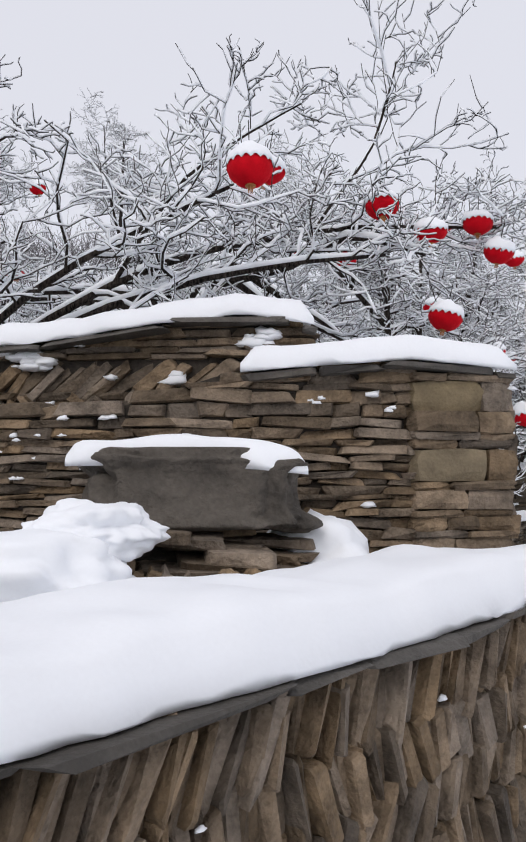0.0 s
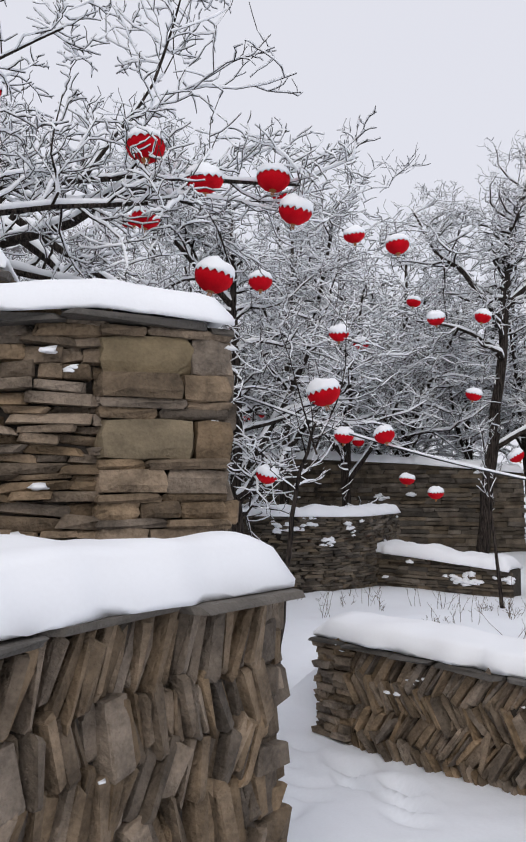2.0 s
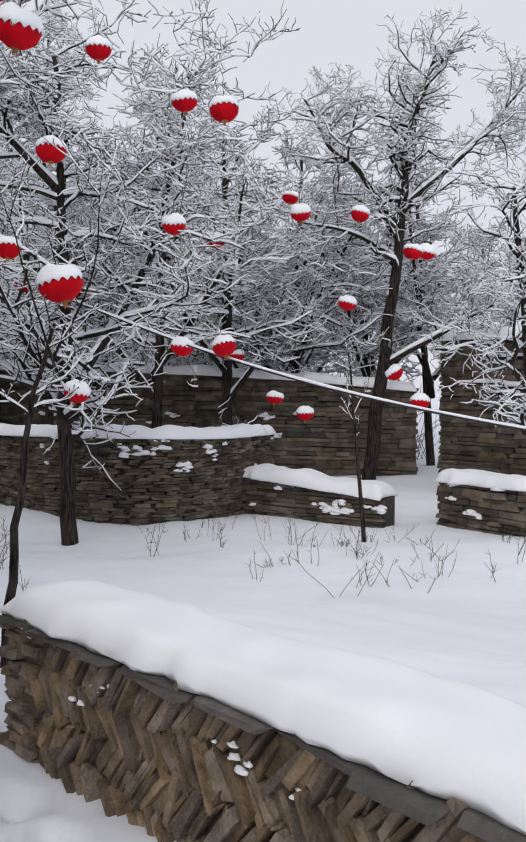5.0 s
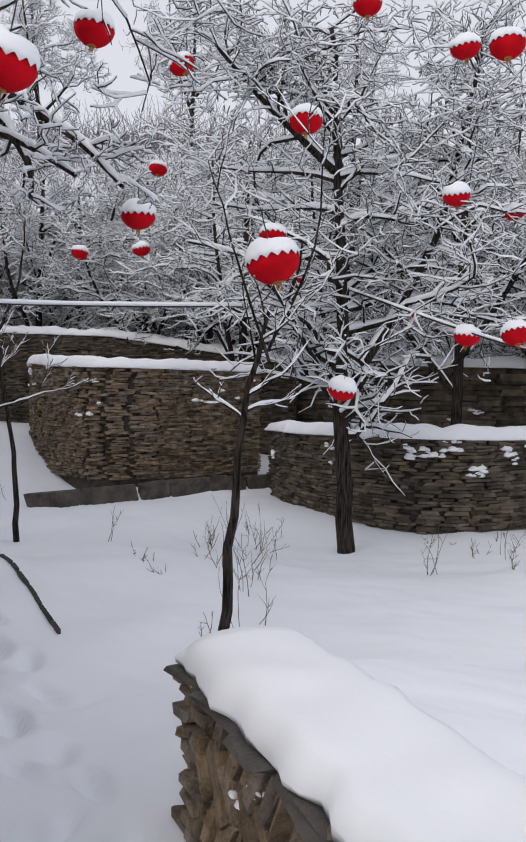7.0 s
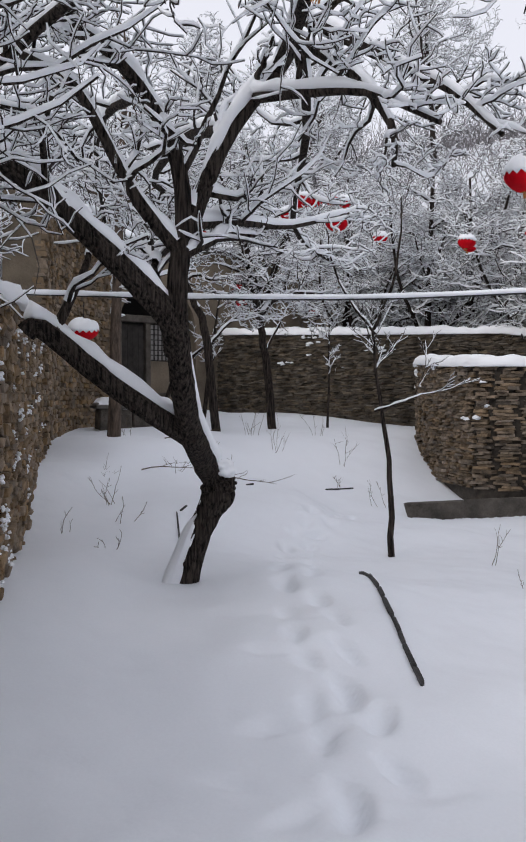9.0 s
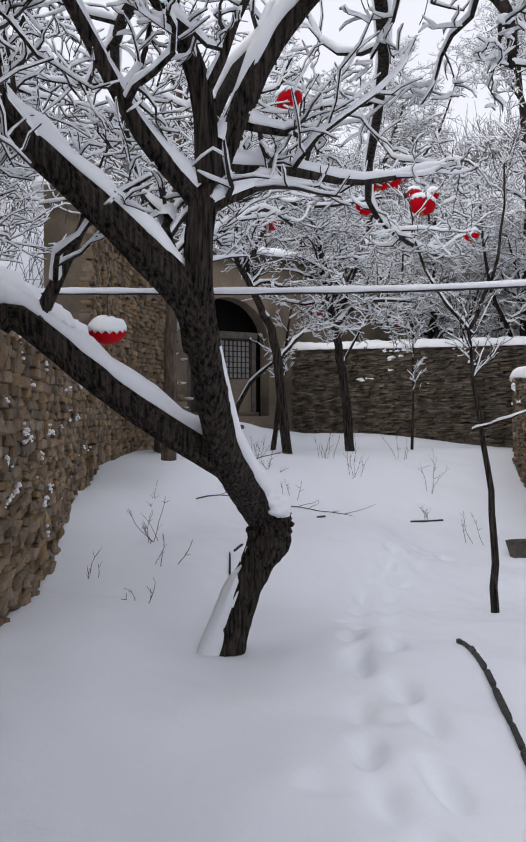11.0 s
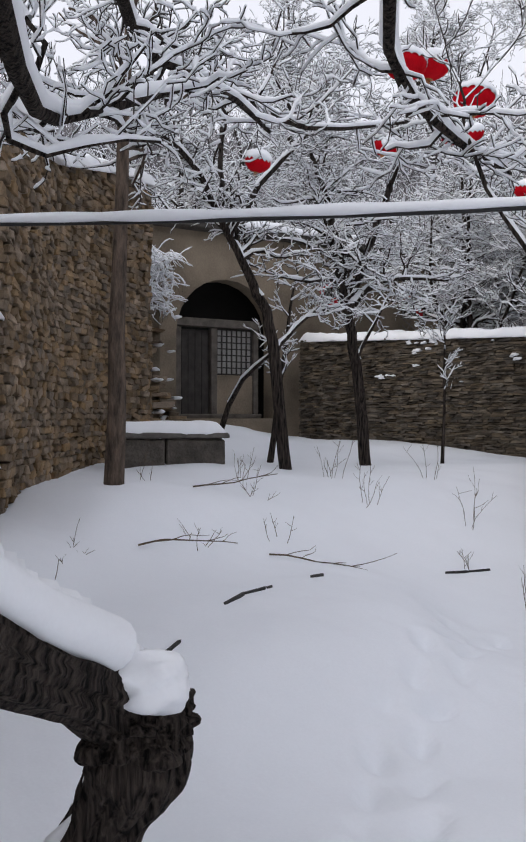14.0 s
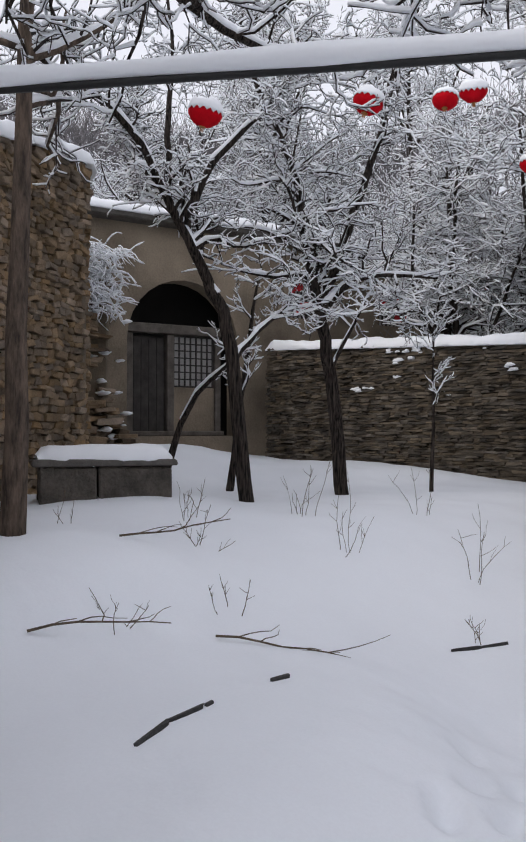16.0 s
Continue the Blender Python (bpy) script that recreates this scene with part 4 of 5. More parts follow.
simple_tree("courtyard_tree", "dark courtyard tree leaning over the snow, long side limb", (-7.05, 16.63, 0.4), (-7.91, 15.53, 6.4), 0.09, rnd, 0.42, (5.0, 1.2, 1.1, (8, 5), 0.42, 0.02, 0.3), [([(-7.26, 16.4, 3.15), (-7.14, 16.76, 3.51), (-6.9, 17.18, 3.62), (-6.55, 17.77, 3.62)], 0.05), ([(-7.28, 16.42, 3.2), (-7.14, 16.76, 4.12), (-7.06, 17.19, 5.24), (-6.99, 17.61, 6.41), (-6.9, 18.02, 7.4)], 0.06), ([(-7.2, 16.52, 2.5), (-7.03, 16.72, 3.02), (-6.89, 16.95, 3.47)], 0.03)], mid=[(-7.22, 16.5, 2.38), (-7.31, 16.36, 3.26), (-7.43, 16.26, 4.08), (-7.55, 16.16, 4.91)])
simple_tree("courtyard_tree", "small slanting tree in front of the arched doorway", (-8.98, 15.42, 1.0), (-7.7, 15.6, 2.7), 0.055, rnd, 0.6, (2.5, 0.5, 1.0, (3, 2), 0.22, 0.05, 0.5), mid=[(-8.69, 15.57, 2.01)])
simple_tree("courtyard_tree", "small thin tree before the courtyard wall", (-8.3, 15.9, 1.0), (-7.9, 16.0, 3.6), 0.05, rnd, 0.4, (3, 0.7, 1.0, (4, 3), 0.22, 0.05, 0.35))
simple_tree("courtyard_tree", "small thin tree before the long wall", (-6.6, 17.7, 0.85), (-6.55, 17.7, 3.2), 0.03, rnd, 0.5, (4, 0.6, 0.9, (3, 3), 0.2, 0.08, 0.5))
# trees at the lane
simple_tree("lane_tree", "dark leaning tree with a wide bare crown beside the lane", (7.25, 17.42, -0.1), (8.4, 17.07, 8.2), 0.14, rnd, 0.4, (5.0, 1.7, 1.1, (8, 5), 0.44, 0.03, 0.25), [([(7.78, 17.27, 4.9), (7.04, 17.5, 6.03), (6.48, 17.65, 6.54), (6.0, 17.7, 7.4)], 0.07), ([(7.5, 17.36, 2.3), (8.6, 17.0, 3.0), (9.5, 16.8, 3.5)], 0.06), ([(7.9, 17.2, 5.4), (9.0, 17.0, 6.4), (10.0, 16.8, 7.6)], 0.06), ([(7.7, 17.3, 4.4), (6.8, 17.2, 4.8), (5.8, 17.0, 4.9)], 0.045)], mid=[(7.55, 17.34, 2.63), (7.8, 17.27, 4.94), (7.9, 17.2, 6.6)])
simple_tree("lane_tree", "dark tree with a lantern-hung snowy crown at the lane", (8.3, 12.6, -0.1), (7.9, 12.9, 4.6), 0.12, rnd, 0.35, (5.5, 1.5, 1.1, (8, 5), 0.42, 0.03, 0.3), mid=[(8.1, 12.7, 1.8)])
# crown overhanging the start of the walk
simple_tree("terrace_tree", "dark spreading tree on the terrace behind the pillar", (-3.3, 6.3, 1.0), (-2.2, 6.6, 4.4), 0.10, rnd, 0.3, (4.6, 1.2, 1.1, (6, 4), 0.36, 0.05, 0.25), [([(-3.1, 6.3, 1.7), (-1.8, 6.0, 2.6), (-0.4, 5.9, 3.1), (0.9, 6.0, 3.3)], 0.045), ([(-3.0, 6.3, 1.7), (-2.9, 5.7, 2.8), (-2.4, 5.3, 3.9)], 0.05), ([(-2.9, 6.3, 2.0), (-1.2, 6.5, 3.2), (0.4, 6.7, 3.7), (2.0, 6.9, 3.8)], 0.04), ([(-3.0, 6.3, 1.8), (-1.6, 5.6, 2.9), (-0.2, 5.4, 3.6)], 0.04), ([(-1.2, 6.5, 3.2), (-0.6, 6.3, 4.0), (0.3, 6.3, 4.6)], 0.022), ([(0.4, 6.7, 3.7), (0.9, 6.6, 4.4), (1.1, 6.6, 5.1)], 0.018)], mid=[(-2.9, 6.4, 2.4)], gain=0.9, thin=0.004)

# background orchard: a few kinds, repeated
kinds = []
for k in range(4):
    r = random.Random(70 + k)
    kinds.append(simple_tree("orchard_tree", "bare orchard tree, its dense fine twigs covered with snow", (0, 0, -0.4), (r.uniform(-.5, .5), r.uniform(-.5, .5), 6.2), 0.11, r, 0.2, (3.6, 1.9, 1.15, (8, 5), 0.44, 0.03, 0.2), [([(0, 0, 1.5), (1.0, 0.6, 3.2), (1.6, 1, 5.4)], 0.06), ([(0, 0, 1.9), (-1.1, 0.2, 3.4), (-1.7, -.5, 5.2)], 0.06), ([(0, 0, 1.8), (0.1, -1.0, 3.3), (.4, -1.6, 5)], 0.05)], least=0.015, thin=0.006, group="orchard trees"))
spots = [(-3.2, 22.5, 0.6), (-0.9, 19.0, 0.3), (1.2, 18.2, 0.2), (3.2, 17.8, 0.0), (5.6, 20.5, 0.0), (3.6, 21.5, 0.1), (0.8, 22.5, 0.3), (-1.6, 24.5, 0.6), (-5.6, 22.3, 0.8), (-7.5, 23.6, 1.0), (7.0, 22.5, 0.2), (10.5, 19.5, 0.2), (2.4, 25.0, 0.5), (5.2, 25.5, 0.5), (-4.6, 26.5, 1.0), (-9.8, 25.5, 1.4), (1.6, 27.5, 0.8), (-3.6, 8.8 + 12.2, 0.7), (-7.0, 27.0, 1.5), (-9.0, 22.0, 1.2), (-12.3, 27.5, 1.5), (-6.2, 8.6, 1.0), (-4.6, 7.4, 1.0), (6.3, 19.9, 0.0), (8.6, 21.2, 0.2), (4.7, 18.3, 0.0), (9.6, 24.0, 0.3), (7.6, 25.5, 0.5), (-6.6, 21.8, 0.9), (-2.2, 21.7, 0.6), (-8.3, 21.5, 1.1), (-4.9, 24.0, 1.2), (9.9, 20.8, 0.2)]
spots += [(x, y, ground_z(-13, 20) + hill(x, y) - 0.3) for x, y in ((-15.5, 20.0), (-15.0, 24.0), (-14.0, 28.5), (-10.5, 30.0), (-5.5, 31.0), (0.0, 31.5), (-17.5, 26.0), (5.0, 31.0))]
rnd = random.Random(90)
for i, (x, y, z) in enumerate(spots):
    m = pose(x, y, z, 0, 0, rnd.uniform(0, 360)) @ Matrix.Scale(rnd.uniform(0.8, 1.15), 4)
    src = kinds[i % 4]
    if i < 4:
        src.matrix_basis = m
    else:
        made = copy_thing(src, m)
        made.matrix_basis = m


# brushwood on the slope
rnd = random.Random(95)
scrub = []
for k in range(11000):
    x, y = (rnd.uniform(-24, 11), rnd.uniform(22.8, 36)) if k % 3 else (rnd.uniform(-24, -14), rnd.uniform(14, 30))
    p = Vector((x, y, ground_z(max(x, -14), min(y, 22)) + hill(x, y) - 0.1))
    scrub.append(limb(rnd, p, Vector((rnd.gauss(0, .5), rnd.gauss(0, .5), 1)), rnd.uniform(.8, 2.2), 0.012, 0.006, 3, 0.3, 0.02))
v, f = tube_mesh(scrub, 3)
tagged(mesh_object("hillside_scrub", v, f, FROST), "leafless brushwood covering the snowy hillside", "scrub", kind="stuff")


# ---- lanterns ----
def lantern():
    top = thing("lantern", "round red cloth lantern wearing a cap of snow", "lantern", "red lanterns in the trees")
    ribs = 16
    n = ribs * 2
    profile = [(0.03, 0.088), (0.075, 0.080), (0.108, 0.058), (0.124, 0.028), (0.125, 0.0), (0.116, -0.028), (0.098, -0.054), (0.075, -0.075), (0.05, -0.092), (0.03, -0.098)]
    verts, faces = [], []
    for i, (r, z) in enumerate(profile):
        for j in range(n):
            b = math.pi * j / ribs
            k = 1.0 if j % 2 else 0.945
            verts.append((r * math.cos(b) * k, r * math.sin(b) * k, z - (0.006 if j % 2 else 0)))
    for i in range(len(profile) - 1):
        for j in range(n):
            faces.append((i * n + j, (i + 1) * n + j, (i + 1) * n + (j + 1) % n, i * n + (j + 1) % n))
    mesh_object("body", verts, faces, RED, top, smooth=True)
    for z in (-0.1, 0.085):
        bm = bmesh.new()
        bmesh.ops.create_cone(bm, cap_ends=True, segments=20, radius1=0.028, radius2=0.028, depth=0.012, matrix=Matrix.Translation((0, 0, z)))
        part("ring", bm, GOLD, top, "gold end ring")
    bm = bmesh.new()
    for k in range(9):
        a = 2 * math.pi * k / 9
        bmesh.ops.create_cone(bm, cap_ends=True, segments=5, radius1=0.0015, radius2=0.003, depth=0.04, matrix=Matrix.Translation((0.012 * math.cos(a), 0.012 * math.sin(a), -0.125)))
    part("tassel", bm, GOLD, top, "short yellow fringe")
    # the snow hangs in points between the ribs
    verts, faces, m = [], [], 64
    for i in range(11):
        f = i / 10
        for j in range(m):
            b = 2 * math.pi * j / m
            lump = noise.noise((math.cos(b) * 1.3, math.sin(b) * 1.3, f * 2))
            r = 0.129 * math.sin(math.pi / 2 * f) ** 0.85
            teeth = abs((j * ribs / m * 1.0) % 1.0 - 0.5) * 2
            edge = (0.026 * teeth - 0.016) if i == 10 else (0.008 * teeth if i == 9 else 0)
            verts.append((r * math.cos(b), r * math.sin(b), 0.020 + edge + 0.105 * (1 - f ** 2.3) * (1 + 0.16 * lump) + 0.008 * lump))
    for i in range(10):
        for j in range(m):
            faces.append((i * m + j, (i + 1) * m + j, (i + 1) * m + (j + 1) % m, i * m + (j + 1) % m))
    faces.append(tuple(10 * m + j for j in range(m))[::-1])
    mesh_object("snow_cap", verts, faces, SNOW, top, "white cap of snow", True)
    bm = bmesh.new()
    bmesh.ops.create_cone(bm, cap_ends=True, segments=5, radius1=0.003, radius2=0.003, depth=0.2, matrix=Matrix.Translation((0, 0, 0.2)))
    part("cord", bm, WIRE, top, "thin dark hanging cord")
    return top


LANTERNS = [(-.07, 4.32, 3.28), (0.02, 5.2, 3.62), (.88, 5.99, 3.66), (1.26, 6.12, 3.51), (1.79, 6.78, 3.79), (1.95, 6.75, 3.54), (3.38, 9.2, 4.06), (1.32, 5.95, 2.82), (.5, 10.8, 4.75), (-3.47, 12.5, 6.24)]
LANTERNS += [(2.3, 10.35, 4.96), (3.12, 10.15, 4.45), (1.94, 9.3, 3.65), (3.08, 10.9, 3.43), (3.72, 12.5, 3.6), (4.71, 12.12, 3.91), (5.72, 12.98, 4.14), (6.2, 12.23, 3.52), (6.45, 12.4, 3.56), (5.57, 13.02, 2.94), (3.2, 11.2, 2.17), (3.6, 10.7, 2.15), (2.12, 10.3, 1.65), (4.75, 13.85, 1.66)]
LANTERNS += [(5.14, 13.6, 1.44), (6.31, 12.19, 1.61), (6.4, 13.43, 2.03), (1.44, 10.58, 3.05), (4.73, 17.4, 2.47), (5.08, 14.52, 4.7), (2.43, 17.3, 2.94), (.8, 8.0, 3.86), (.8, 8.8, 2.88), (-.79, 13.86, 4.64), (-2.37, 14.87, 3.74), (-1, 13.8, 3.56), (1.32, 13.15, 3.06), (2.51, 14.2, 2.72)]
LANTERNS += [(2.18, 6.85, 2.2), (-2.5, 11.8, 3.52), (-5.05, 14.3, 4.4), (-4.65, 16.4, 4.3), (-3.36, 17.1, 4.1), (-2.83, 8.51, 2.14), (-4.46, 12.1, 5.06), (-3.27, 10.82, 4.45), (-5.5, 12.93, 4.05), (-5.3, 15.89, 4.94), (-4.77, 15.49, 4.76), (-2.86, 11.62, 3.78), (-2.84, 11.84, 3.84)]
rnd = random.Random(41)
first = lantern()
for i, p in enumerate(LANTERNS):
    m = pose(*p, rnd.gauss(0, 9), rnd.gauss(0, 9), rnd.uniform(0, 360)) @ Matrix.Diagonal((1, 1, rnd.uniform(0.8, 0.97), 1))
    if i == 0:
        first.matrix_basis = m
    else:
        copy_thing(first, m)

# ---- house with the arched doorway ----
house = thing("house", "old mud-plastered house, arched doorway and lattice windows", "house")
A, B = Vector((-13.0, 15.9)), Vector((-10.1, 27.4))
HL = (B - A).length
hd = (B - A).normalized()
hm = Matrix(((hd.x, -hd.y, 0, A.x), (hd.y, hd.x, 0, A.y), (0, 0, 1, 0), (0, 0, 0, 1)))  # x along the front, y into the house
DOOR0, DOOR1, ARCH, SILL = 1.75, 3.95, 3.3, 1.62


def arched_front():
    """The front wall with an arched opening and two window openings through it."""
    z0, z1 = 0.6, 5.3

    def slab(xa, xb, za, zb):
        part("wall", box_bm(xa, 0.0, za, xb, 0.4, zb, 0, hm), PLASTER, house)
    slab(0, DOOR0, z0, z1)
    slab(DOOR1, 5.1, z0, z1)
    slab(5.1, 5.7, z0, 3.9), slab(5.1, 5.7, 4.8, z1)
    slab(5.7, 7.35, z0, z1)
    slab(7.35, 8.6, z0, 3.9), slab(7.35, 8.6, 4.8, z1)
    slab(8.6, HL, z0, z1)
    slab(DOOR0, DOOR1, z0, SILL)
    bm = bmesh.new()
    n, c, r = 14, (DOOR0 + DOOR1) / 2, (DOOR1 - DOOR0) / 2
    pts = [(c - r * math.cos(math.pi * i / n), ARCH + r * math.sin(math.pi * i / n)) for i in range(n + 1)]
    for (xa, za), (xb, zb) in zip(pts, pts[1:]):
        v = [bm.verts.new((x, y, z)) for y in (0.0, 0.4) for x, z in ((xa, za), (xb, zb), (xb, z1), (xa, z1))]
        for f in ((0, 1, 2, 3), (7, 6, 5, 4), (0, 4, 5, 1), (2, 6, 7, 3)):
            bm.faces.new([v[k] for k in f])
    bmesh.ops.remove_doubles(bm, verts=bm.verts[:], dist=0.001)
    bm.transform(hm)
    return bm


part("arch", arched_front(), PLASTER, house)
# added flat panel, its near-black colour painted as shade behind the openings
part("shade_panel", box_bm(0, 1.0, 0.6, HL, 1.2, 5.3, 0, hm), INSIDE_SHADE, house, "near-black panel painted as the unlit inside")
part("roof", box_bm(-0.3, -0.35, 5.3, HL + .3, 4.0, 5.42, 0.02, hm), SLATE, house, "slate eave")
roof_line = Line([(*(hm @ Vector((-0.3, 0.9, 0))).xy, 0, 5.42), (*(hm @ Vector((HL * .5, 0.9, 0))).xy, 0, 5.44), (*(hm @ Vector((HL + .3, 0.9, 0))).xy, 0, 5.42)])
snow_strip(house, roof_line, 1.3, 0.22, 31, 0.0, step=0.15, name="snow_on_roof")
# door, its frame, the lattice beside it
door = part("door", box_bm(1.97, 0.30, SILL, 2.6, 0.36, 3.4, 0.01, hm), WOOD_DARK, house, "dark worn plank door standing shut")
for k in range(4):
    part("plank", box_bm(1.99 + k * .15, 0.285, SILL + .03, 2.12 + k * .15, 0.302, 3.38, 0.004, hm), WOOD_DARK, door)
for a, b in ((1.80, 1.95), (2.61, 2.75), (3.59, 3.71)):
    part("door_post", box_bm(a, 0.2, SILL - .02, b, 0.36, 3.44, 0.012, hm), WOOD, house)
part("lintel", box_bm(1.75, 0.16, 3.45, 3.73, 0.36, 3.62, 0.015, hm), WOOD, house, "grey timber lintel")
part("threshold", box_bm(1.75, 0.1, SILL, 3.73, 0.36, SILL + 0.09, 0.015, hm), WOOD, house)
part("apron_panel", box_bm(2.75, 0.24, SILL, 3.59, 0.34, 2.5, 0.01, hm), PLASTER, house)


def lattice(name, xa, xb, za, zb, y, nx_, nz_, parent, red=False):
    w = part(name, box_bm(xa, y + .03, za, xb, y + .05, zb, 0, hm), PAPER, parent, "wooden lattice window with pale paper")
    for i in range(nx_ + 1):
        x = xa + (xb - xa) * i / nx_
        part("bar", box_bm(x - .012, y, za, x + .012, y + .027, zb, 0, hm), WOOD_DARK, w)
    for i in range(nz_ + 1):
        z = za + (zb - za) * i / nz_
        part("bar", box_bm(xa, y - .006, z - .012, xb, y - .001, z + .012, 0, hm), WOOD_DARK, w)
    if red:
        for cx, cz in ((.2, .55), (.5, .7), (.5, .2), (.75, .3)):
            x, z = xa + (xb - xa) * cx, za + (zb - za) * cz
            part("paper_cut", box_bm(x - .1, y - .014, z - .08, x + .1, y - .009, z + .08, 0, hm), RED_PAPER, w, "red paper cut")
    return w


lattice("window", 2.77, 3.57, 2.52, 3.42, 0.26, 7, 7, house)
lattice("window", 5.1, 5.7, 3.9, 4.8, 0.12, 6, 8, house, True)
lattice("window", 7.35, 8.6, 3.9, 4.8, 0.12, 12, 8, house, True)
# shoulder of stacked stones beside the door
shoulder = thing("stone_buttress", "crumbling stacked-stone buttress with snow on ledges beside the door", "buttress")
rnd = random.Random(55)
spots = []
for k in range(240):
    z = rnd.uniform(0.9, 4.3)
    wide = 0.9 * (1 - (z - .9) / 5)
    spots.append((hm @ pose(rnd.uniform(0.0, 0.0 + 2.0 * wide), rnd.uniform(-.75, -.1), z, 0, rnd.uniform(-6, 6), rnd.uniform(-15, 15)) @ Matrix.Diagonal((rnd.uniform(.2, .45), rnd.uniform(.25, .4), rnd.uniform(.05, .12), 1)), 0))
lay_stones(shoulder, spots, [STONE_BUFF], 240)
part("rubble_core", box_bm(-.2, -.55, .6, 1.2, -.02, 4.2, .05, hm), MUD, shoulder)
for k in range(34):
    z = 1.4 + 2.9 * rnd.random()
    c = hm @ Vector((rnd.uniform(.2, 1.45), rnd.uniform(-.8, -.5), z))
    lumpy("snow_clump", c, (rnd.uniform(.06, .2), rnd.uniform(.06, .1), rnd.uniform(.02, .05)), SNOW, k + 50, shoulder, "", 0.6, 2)
# hanging dry bush loaded with snow
bush = thing("hanging_bush", "snow-laden tangle of dry vines hanging over the wall", "bush")
vines = []
rnd = random.Random(61)
for k in range(420):
    s = hm @ Vector((rnd.uniform(.5, 1.4), rnd.uniform(-.8, -.3), rnd.uniform(3.6, 4.7)))
    vines.append(limb(rnd, s, Vector((rnd.gauss(.25, .4), rnd.gauss(-.3, .4), rnd.uniform(-.2, .5))), rnd.uniform(.25, .6), 0.0045, 0.0025, 5, .3, -.22))
v, f = tube_mesh(vines, 3)
tagged(mesh_object("vines", v, f, TWIG, bush), kind="stuff")
v, f = tube_mesh(snow_on(vines, rnd, 1.2, 0.009), 4)
tagged(mesh_object("snow", v, f, SNOW, bush, "white snow on the vines", True), kind="stuff")


# ---- stone bench ----
bench = thing("stone_bench", "long stone slab bench under a cushion of snow", "bench")
bl = Line([(-8.22, 13.2, 0.6, 1.48), (-7.62, 14.35, 0.6, 1.48)])
bv = bl.p[1] - bl.p[0]
bm_ = Matrix(((bv.normalized().x, -bv.normalized().y, 0, bl.p[0].x), (bv.normalized().y, bv.normalized().x, 0, bl.p[0].y), (0, 0, 1, 0), (0, 0, 0, 1)))
BLEN = bv.length
rnd = random.Random(66)
part("top_slab", box_bm(-.05, -.28, 1.40, BLEN + .05, .28, 1.46, 0.015, bm_, .012, rnd), SLATE, bench, "dark slate slab")
part("block", box_bm(BLEN * .45, -.24, .6, BLEN, .24, 1.39, 0.02, bm_, .015, rnd), BOULDER, bench)
part("block", box_bm(0.02, -.24, .6, BLEN * .43, .2, 1.39, 0.02, bm_, .015, rnd), BOULDER, bench)
snow_strip(bench, bl, 0.27, 0.11, 41, 0.0, step=0.06)

# ---- kerbs in the snow ----
def kerb(name, label, pts, size, seed, gap=0.03, lift=0.0, mat=SLATE, snow=False):
    r = random.Random(seed)
    top = thing(name, label, "kerb")
    line = Line([(x, y, 0, 0) for x, y in pts])
    s, spots_ = 0.0, []
    while s < line.length - 0.05:
        ll = min(r.uniform(*size[0]), line.length - s)
        p, d, _, _ = line.get(s + ll / 2)
        ends = [line.get(s)[0], line.get(s + ll)[0]]
        za, zb = (surface_z(q.x, q.y) for q in ends)
        z = (za + zb) / 2 + lift
        spots_.append((Matrix.Translation((p.x, p.y, z)) @ Matrix(((d.x, -d.y, 0), (d.y, d.x, 0), (0, 0, 1))).to_4x4() @ Matrix.Rotation(-math.atan2(zb - za, ll) + r.uniform(-.02, .02), 4, "Y") @ Matrix.Diagonal((ll, size[1], size[2], 1)), 0))
        s += ll + gap * r.uniform(.3, 2)
    lay_stones(top, spots_, [mat], name="kerb_stone", shapes=SLATES)
    return top


kerb("kerb", "dark stone edging half sunk in snow beside the path", [(0.62, 7.9), (-0.16, 8.86), (-0.95, 9.82)], ((.14, .42), 0.024, 0.07), 3, 0.02, -0.008, WET_SLATE)
for places in ([(-2.55, 9.36), (-2.67, 9.48), (-3.16, 9.95), (-3.23, 10.07), (-3.31, 10.24)], [(-3.71, 10.92), (-3.8, 11.2), (-3.86, 11.49)], [(-3.86, 11.88), (-3.85, 12.0)], [(-3.94, 13.73), (-3.85, 14.02), (-3.77, 14.25)]):
    kerb("kerb", "thin dark edging stones of a round bed under snow", places, ((.2, .45), 0.016, 0.04), 4, 0.015, -0.003, WET_SLATE)
kerb("kerb", "row of long grey kerb stones holding the terrace", [(-2.35, 13.25), (-1.73, 13.97), (-0.8, 15.1), (0.4, 16.6)], ((.45, .9), 0.14, 0.29), 5, 0.02, 0.02, BOULDER)

# ---- cables ----
def cable(label, pts, r, snow_r, seed):
    top = thing("cable", label, "cable")
    s = stem(pts, r, r, 0, None, 10)
    rr = random.Random(seed)
    v_, f_ = tube_mesh([s], 6)
    mesh_object("wire", v_, f_, WIRE, top, smooth=True)
    p, q = s
    sn = ([a + Vector((0, 0, r + snow_r * .7)) for a in p], [snow_r * rr.uniform(.8, 1.2) for _ in p])
    v_, f_ = tube_mesh([sn], 8)
    mesh_object("snow", v_, f_, SNOW, top, "white roll of snow", True)


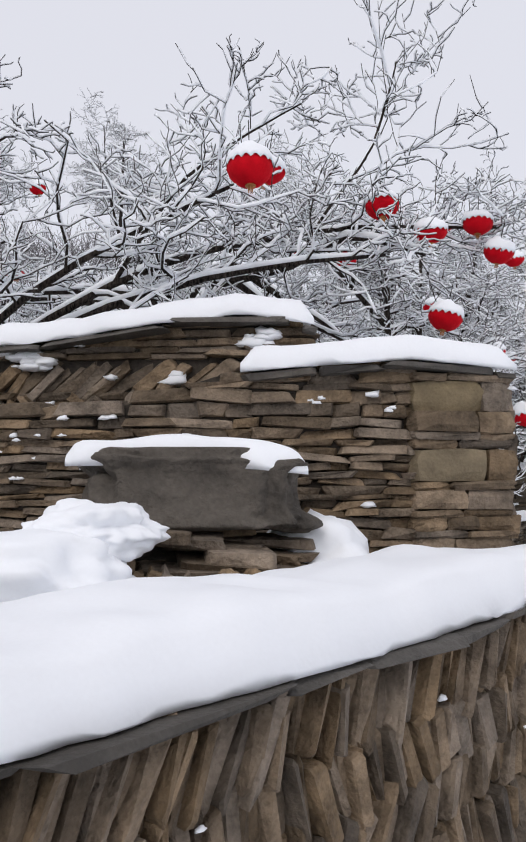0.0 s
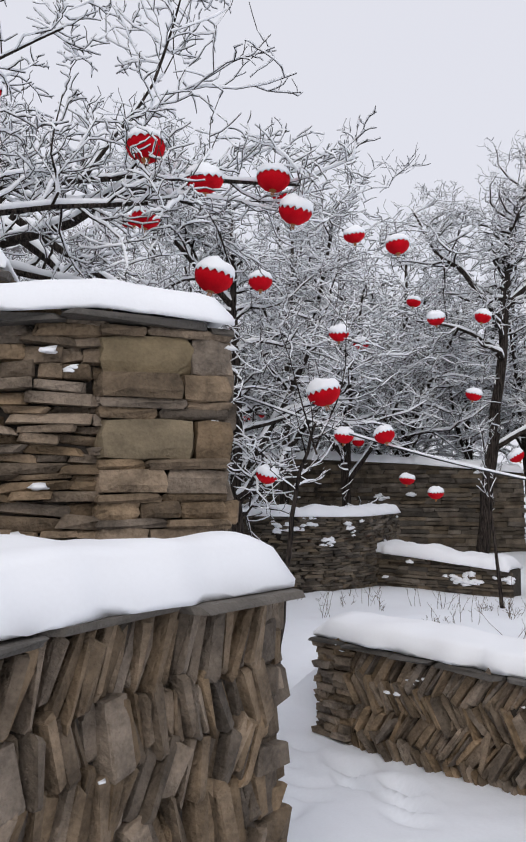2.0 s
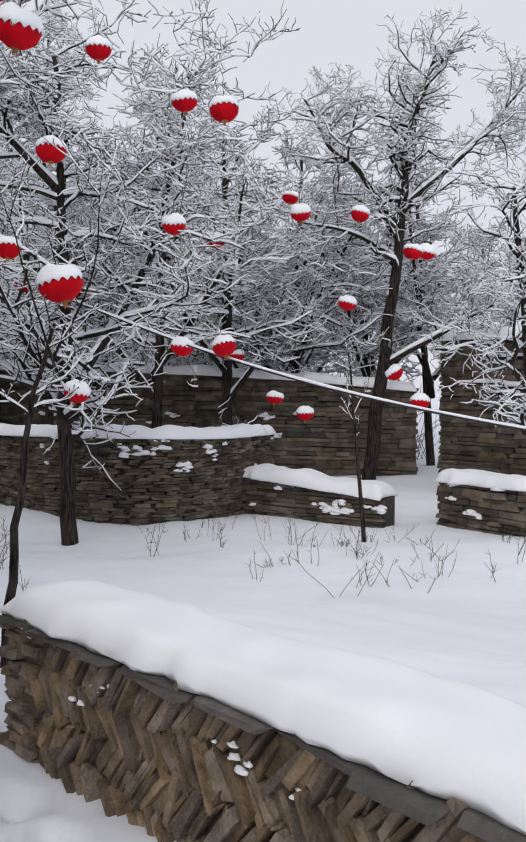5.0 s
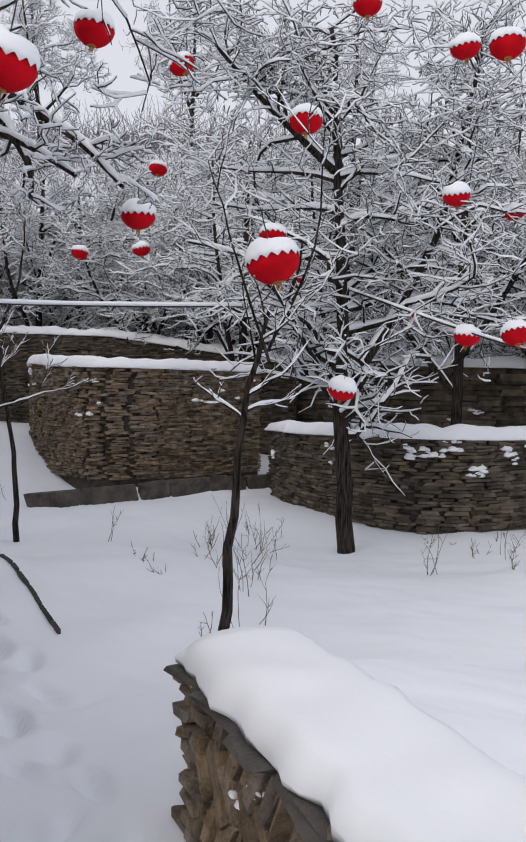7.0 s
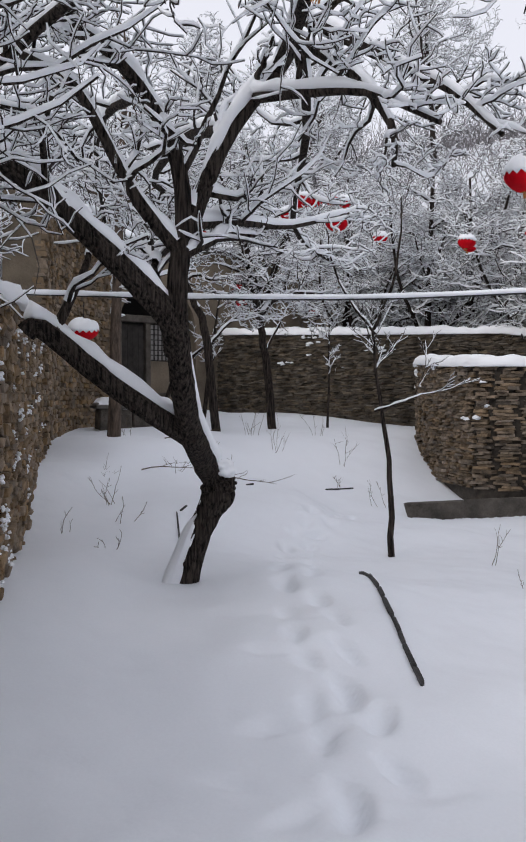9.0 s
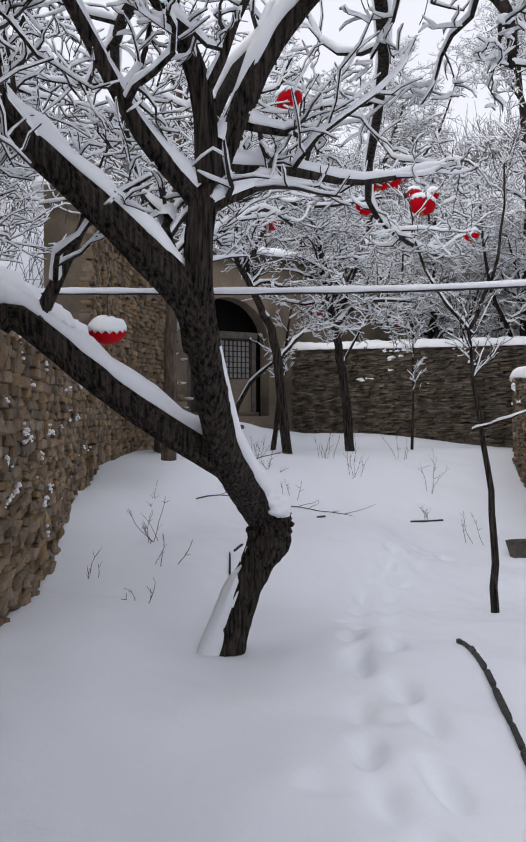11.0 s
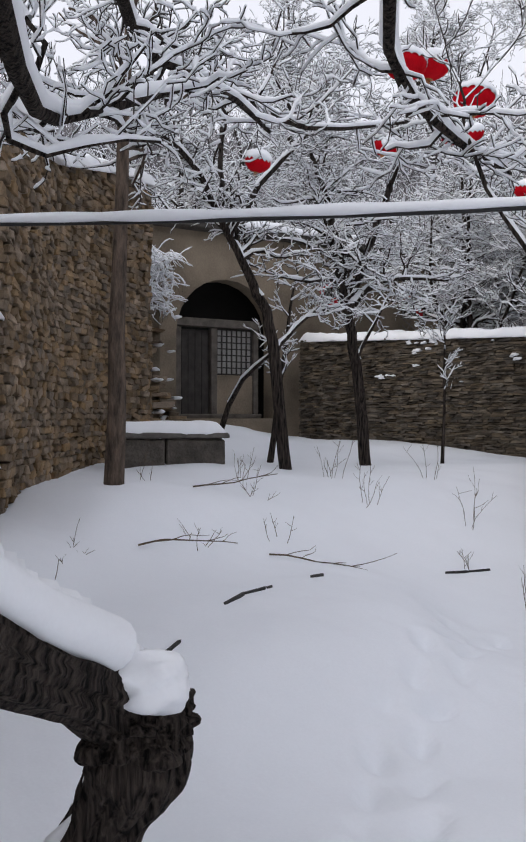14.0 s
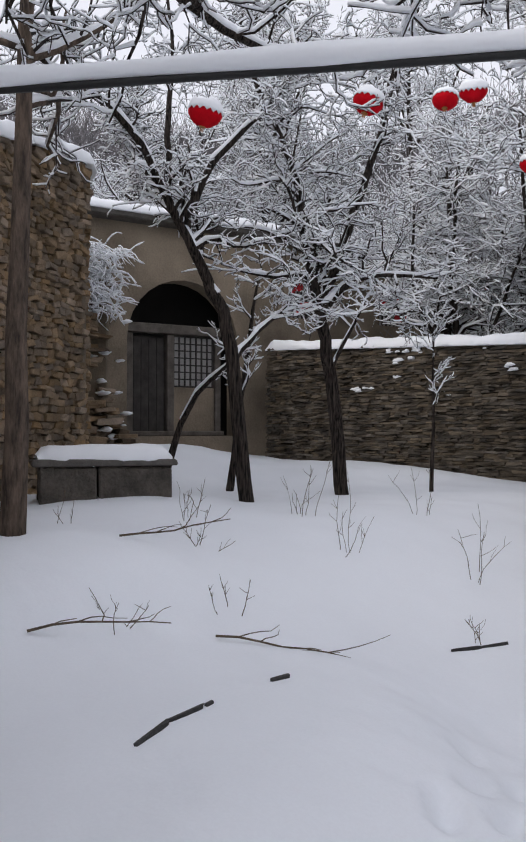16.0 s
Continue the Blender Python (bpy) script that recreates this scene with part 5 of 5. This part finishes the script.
cable("black overhead cable carrying a thick roll of snow", [(-6.0, 8.2, 2.70), (-4.0, 9.0, 2.57), (-2.4, 9.95, 2.50), (-0.8, 10.9, 2.49), (1.8, 12.2, 2.58)], 0.009, 0.025, 1)
cable("black cable sagging down toward the lane under snow", [(1.98, 12.1, 2.75), (3.6, 10.8, 2.05), (5.2, 9.6, 1.55), (7.5, 8.3, 1.1)], 0.010, 0.014, 2)

# ---- dry weeds ----
def weed(x, y, height, n, r, spread):
    z = surface_z(x, y) - 0.05
    top = thing("dry_weed", "dry brown weed stalk sticking out of snow", "weed", "dry weeds in the snow")
    for _ in range(n):
        s = Vector((x + r.gauss(0, .06), y + r.gauss(0, .06), z))
        b = limb(r, s, Vector((r.gauss(0, spread), r.gauss(0, spread), 1)), height * r.uniform(.4, 1.2), 0.0034, 0.0016, 6, .14, 0.02)
        st = [b]
        for _ in range(r.randrange(1, 5)):
            i = r.randrange(2, 6)
            st.append(limb(r, b[0][i], Vector((r.gauss(0, .7), r.gauss(0, .7), .8)), height * r.uniform(.1, .3), 0.0022, 0.0012, 3, .25))
        v_, f_ = tube_mesh(st, 4)
        mesh_object("stalk", v_, f_, WEED, top)


rnd = random.Random(77)
for x, y, h, n, sp in [(-6.4, 13.6, .5, 5, .3), (-6.0, 14.6, .7, 6, .25), (-5.6, 13.0, .4, 4, .8), (-5.2, 14.2, .7, 5, .35), (-4.8, 12.6, .3, 3, 1.2), (-4.4, 14.9, .6, 4, .3), (-3.9, 14.0, .5, 3, .3), (-4.9, 11.7, .35, 4, .9), (-4.0, 9.8, .5, 6, .4), (-3.4, 9.5, .3, 3, .5), (-3.0, 13.6, .4, 3, .4), (-5.5, 15.8, .5, 4, .3), (-4.9, 10.6, .35, 3, .6), (-6.8, 12.6, .4, 3, .4), (-2.8, 8.7, .25, 3, .4), (-3.6, 8.9, .25, 3, .3)]:
    weed(x, y, h, n, rnd, sp)
for k in range(46):
    x, y = rnd.uniform(0.2, 7.2), rnd.uniform(8.2, 13.0)
    if k % 2:
        x, y = rnd.uniform(3.6, 6.2), rnd.uniform(8.6, 12.0)
    weed(x, y, rnd.uniform(.2, .6), rnd.randrange(2, 6), rnd, rnd.choice((.2, .3, .6)))
for k in range(10):
    weed(rnd.uniform(-.8, 1.6), rnd.uniform(10, 13), rnd.uniform(.25, .55), rnd.randrange(2, 5), rnd, .25)
# fallen sticks
for x, y, a in ((-4.6, 12.2, 20), (-5.0, 11.2, 70), (-5.8, 12.4, 35)):
    st = thing("fallen_stick", "bare fallen stick lying on the snow", "stick")
    z = surface_z(x, y) + .015
    s = limb(rnd, Vector((x, y, z)), Vector((math.cos(radians(a)), math.sin(radians(a)), .12)), .8, .008, .003, 6, .12, 0.0)
    br = [limb(rnd, s[0][k], Vector((math.cos(radians(a + w)), math.sin(radians(a + w)), .25)), rnd.uniform(.12, .4), .004, .0015, 4, .25) for k, w in ((1, 50), (2, -35), (3, 30), (4, -50), (5, 25))]
    v_, f_ = tube_mesh([s] + br, 4)
    mesh_object("wood", v_, f_, WEED, st)
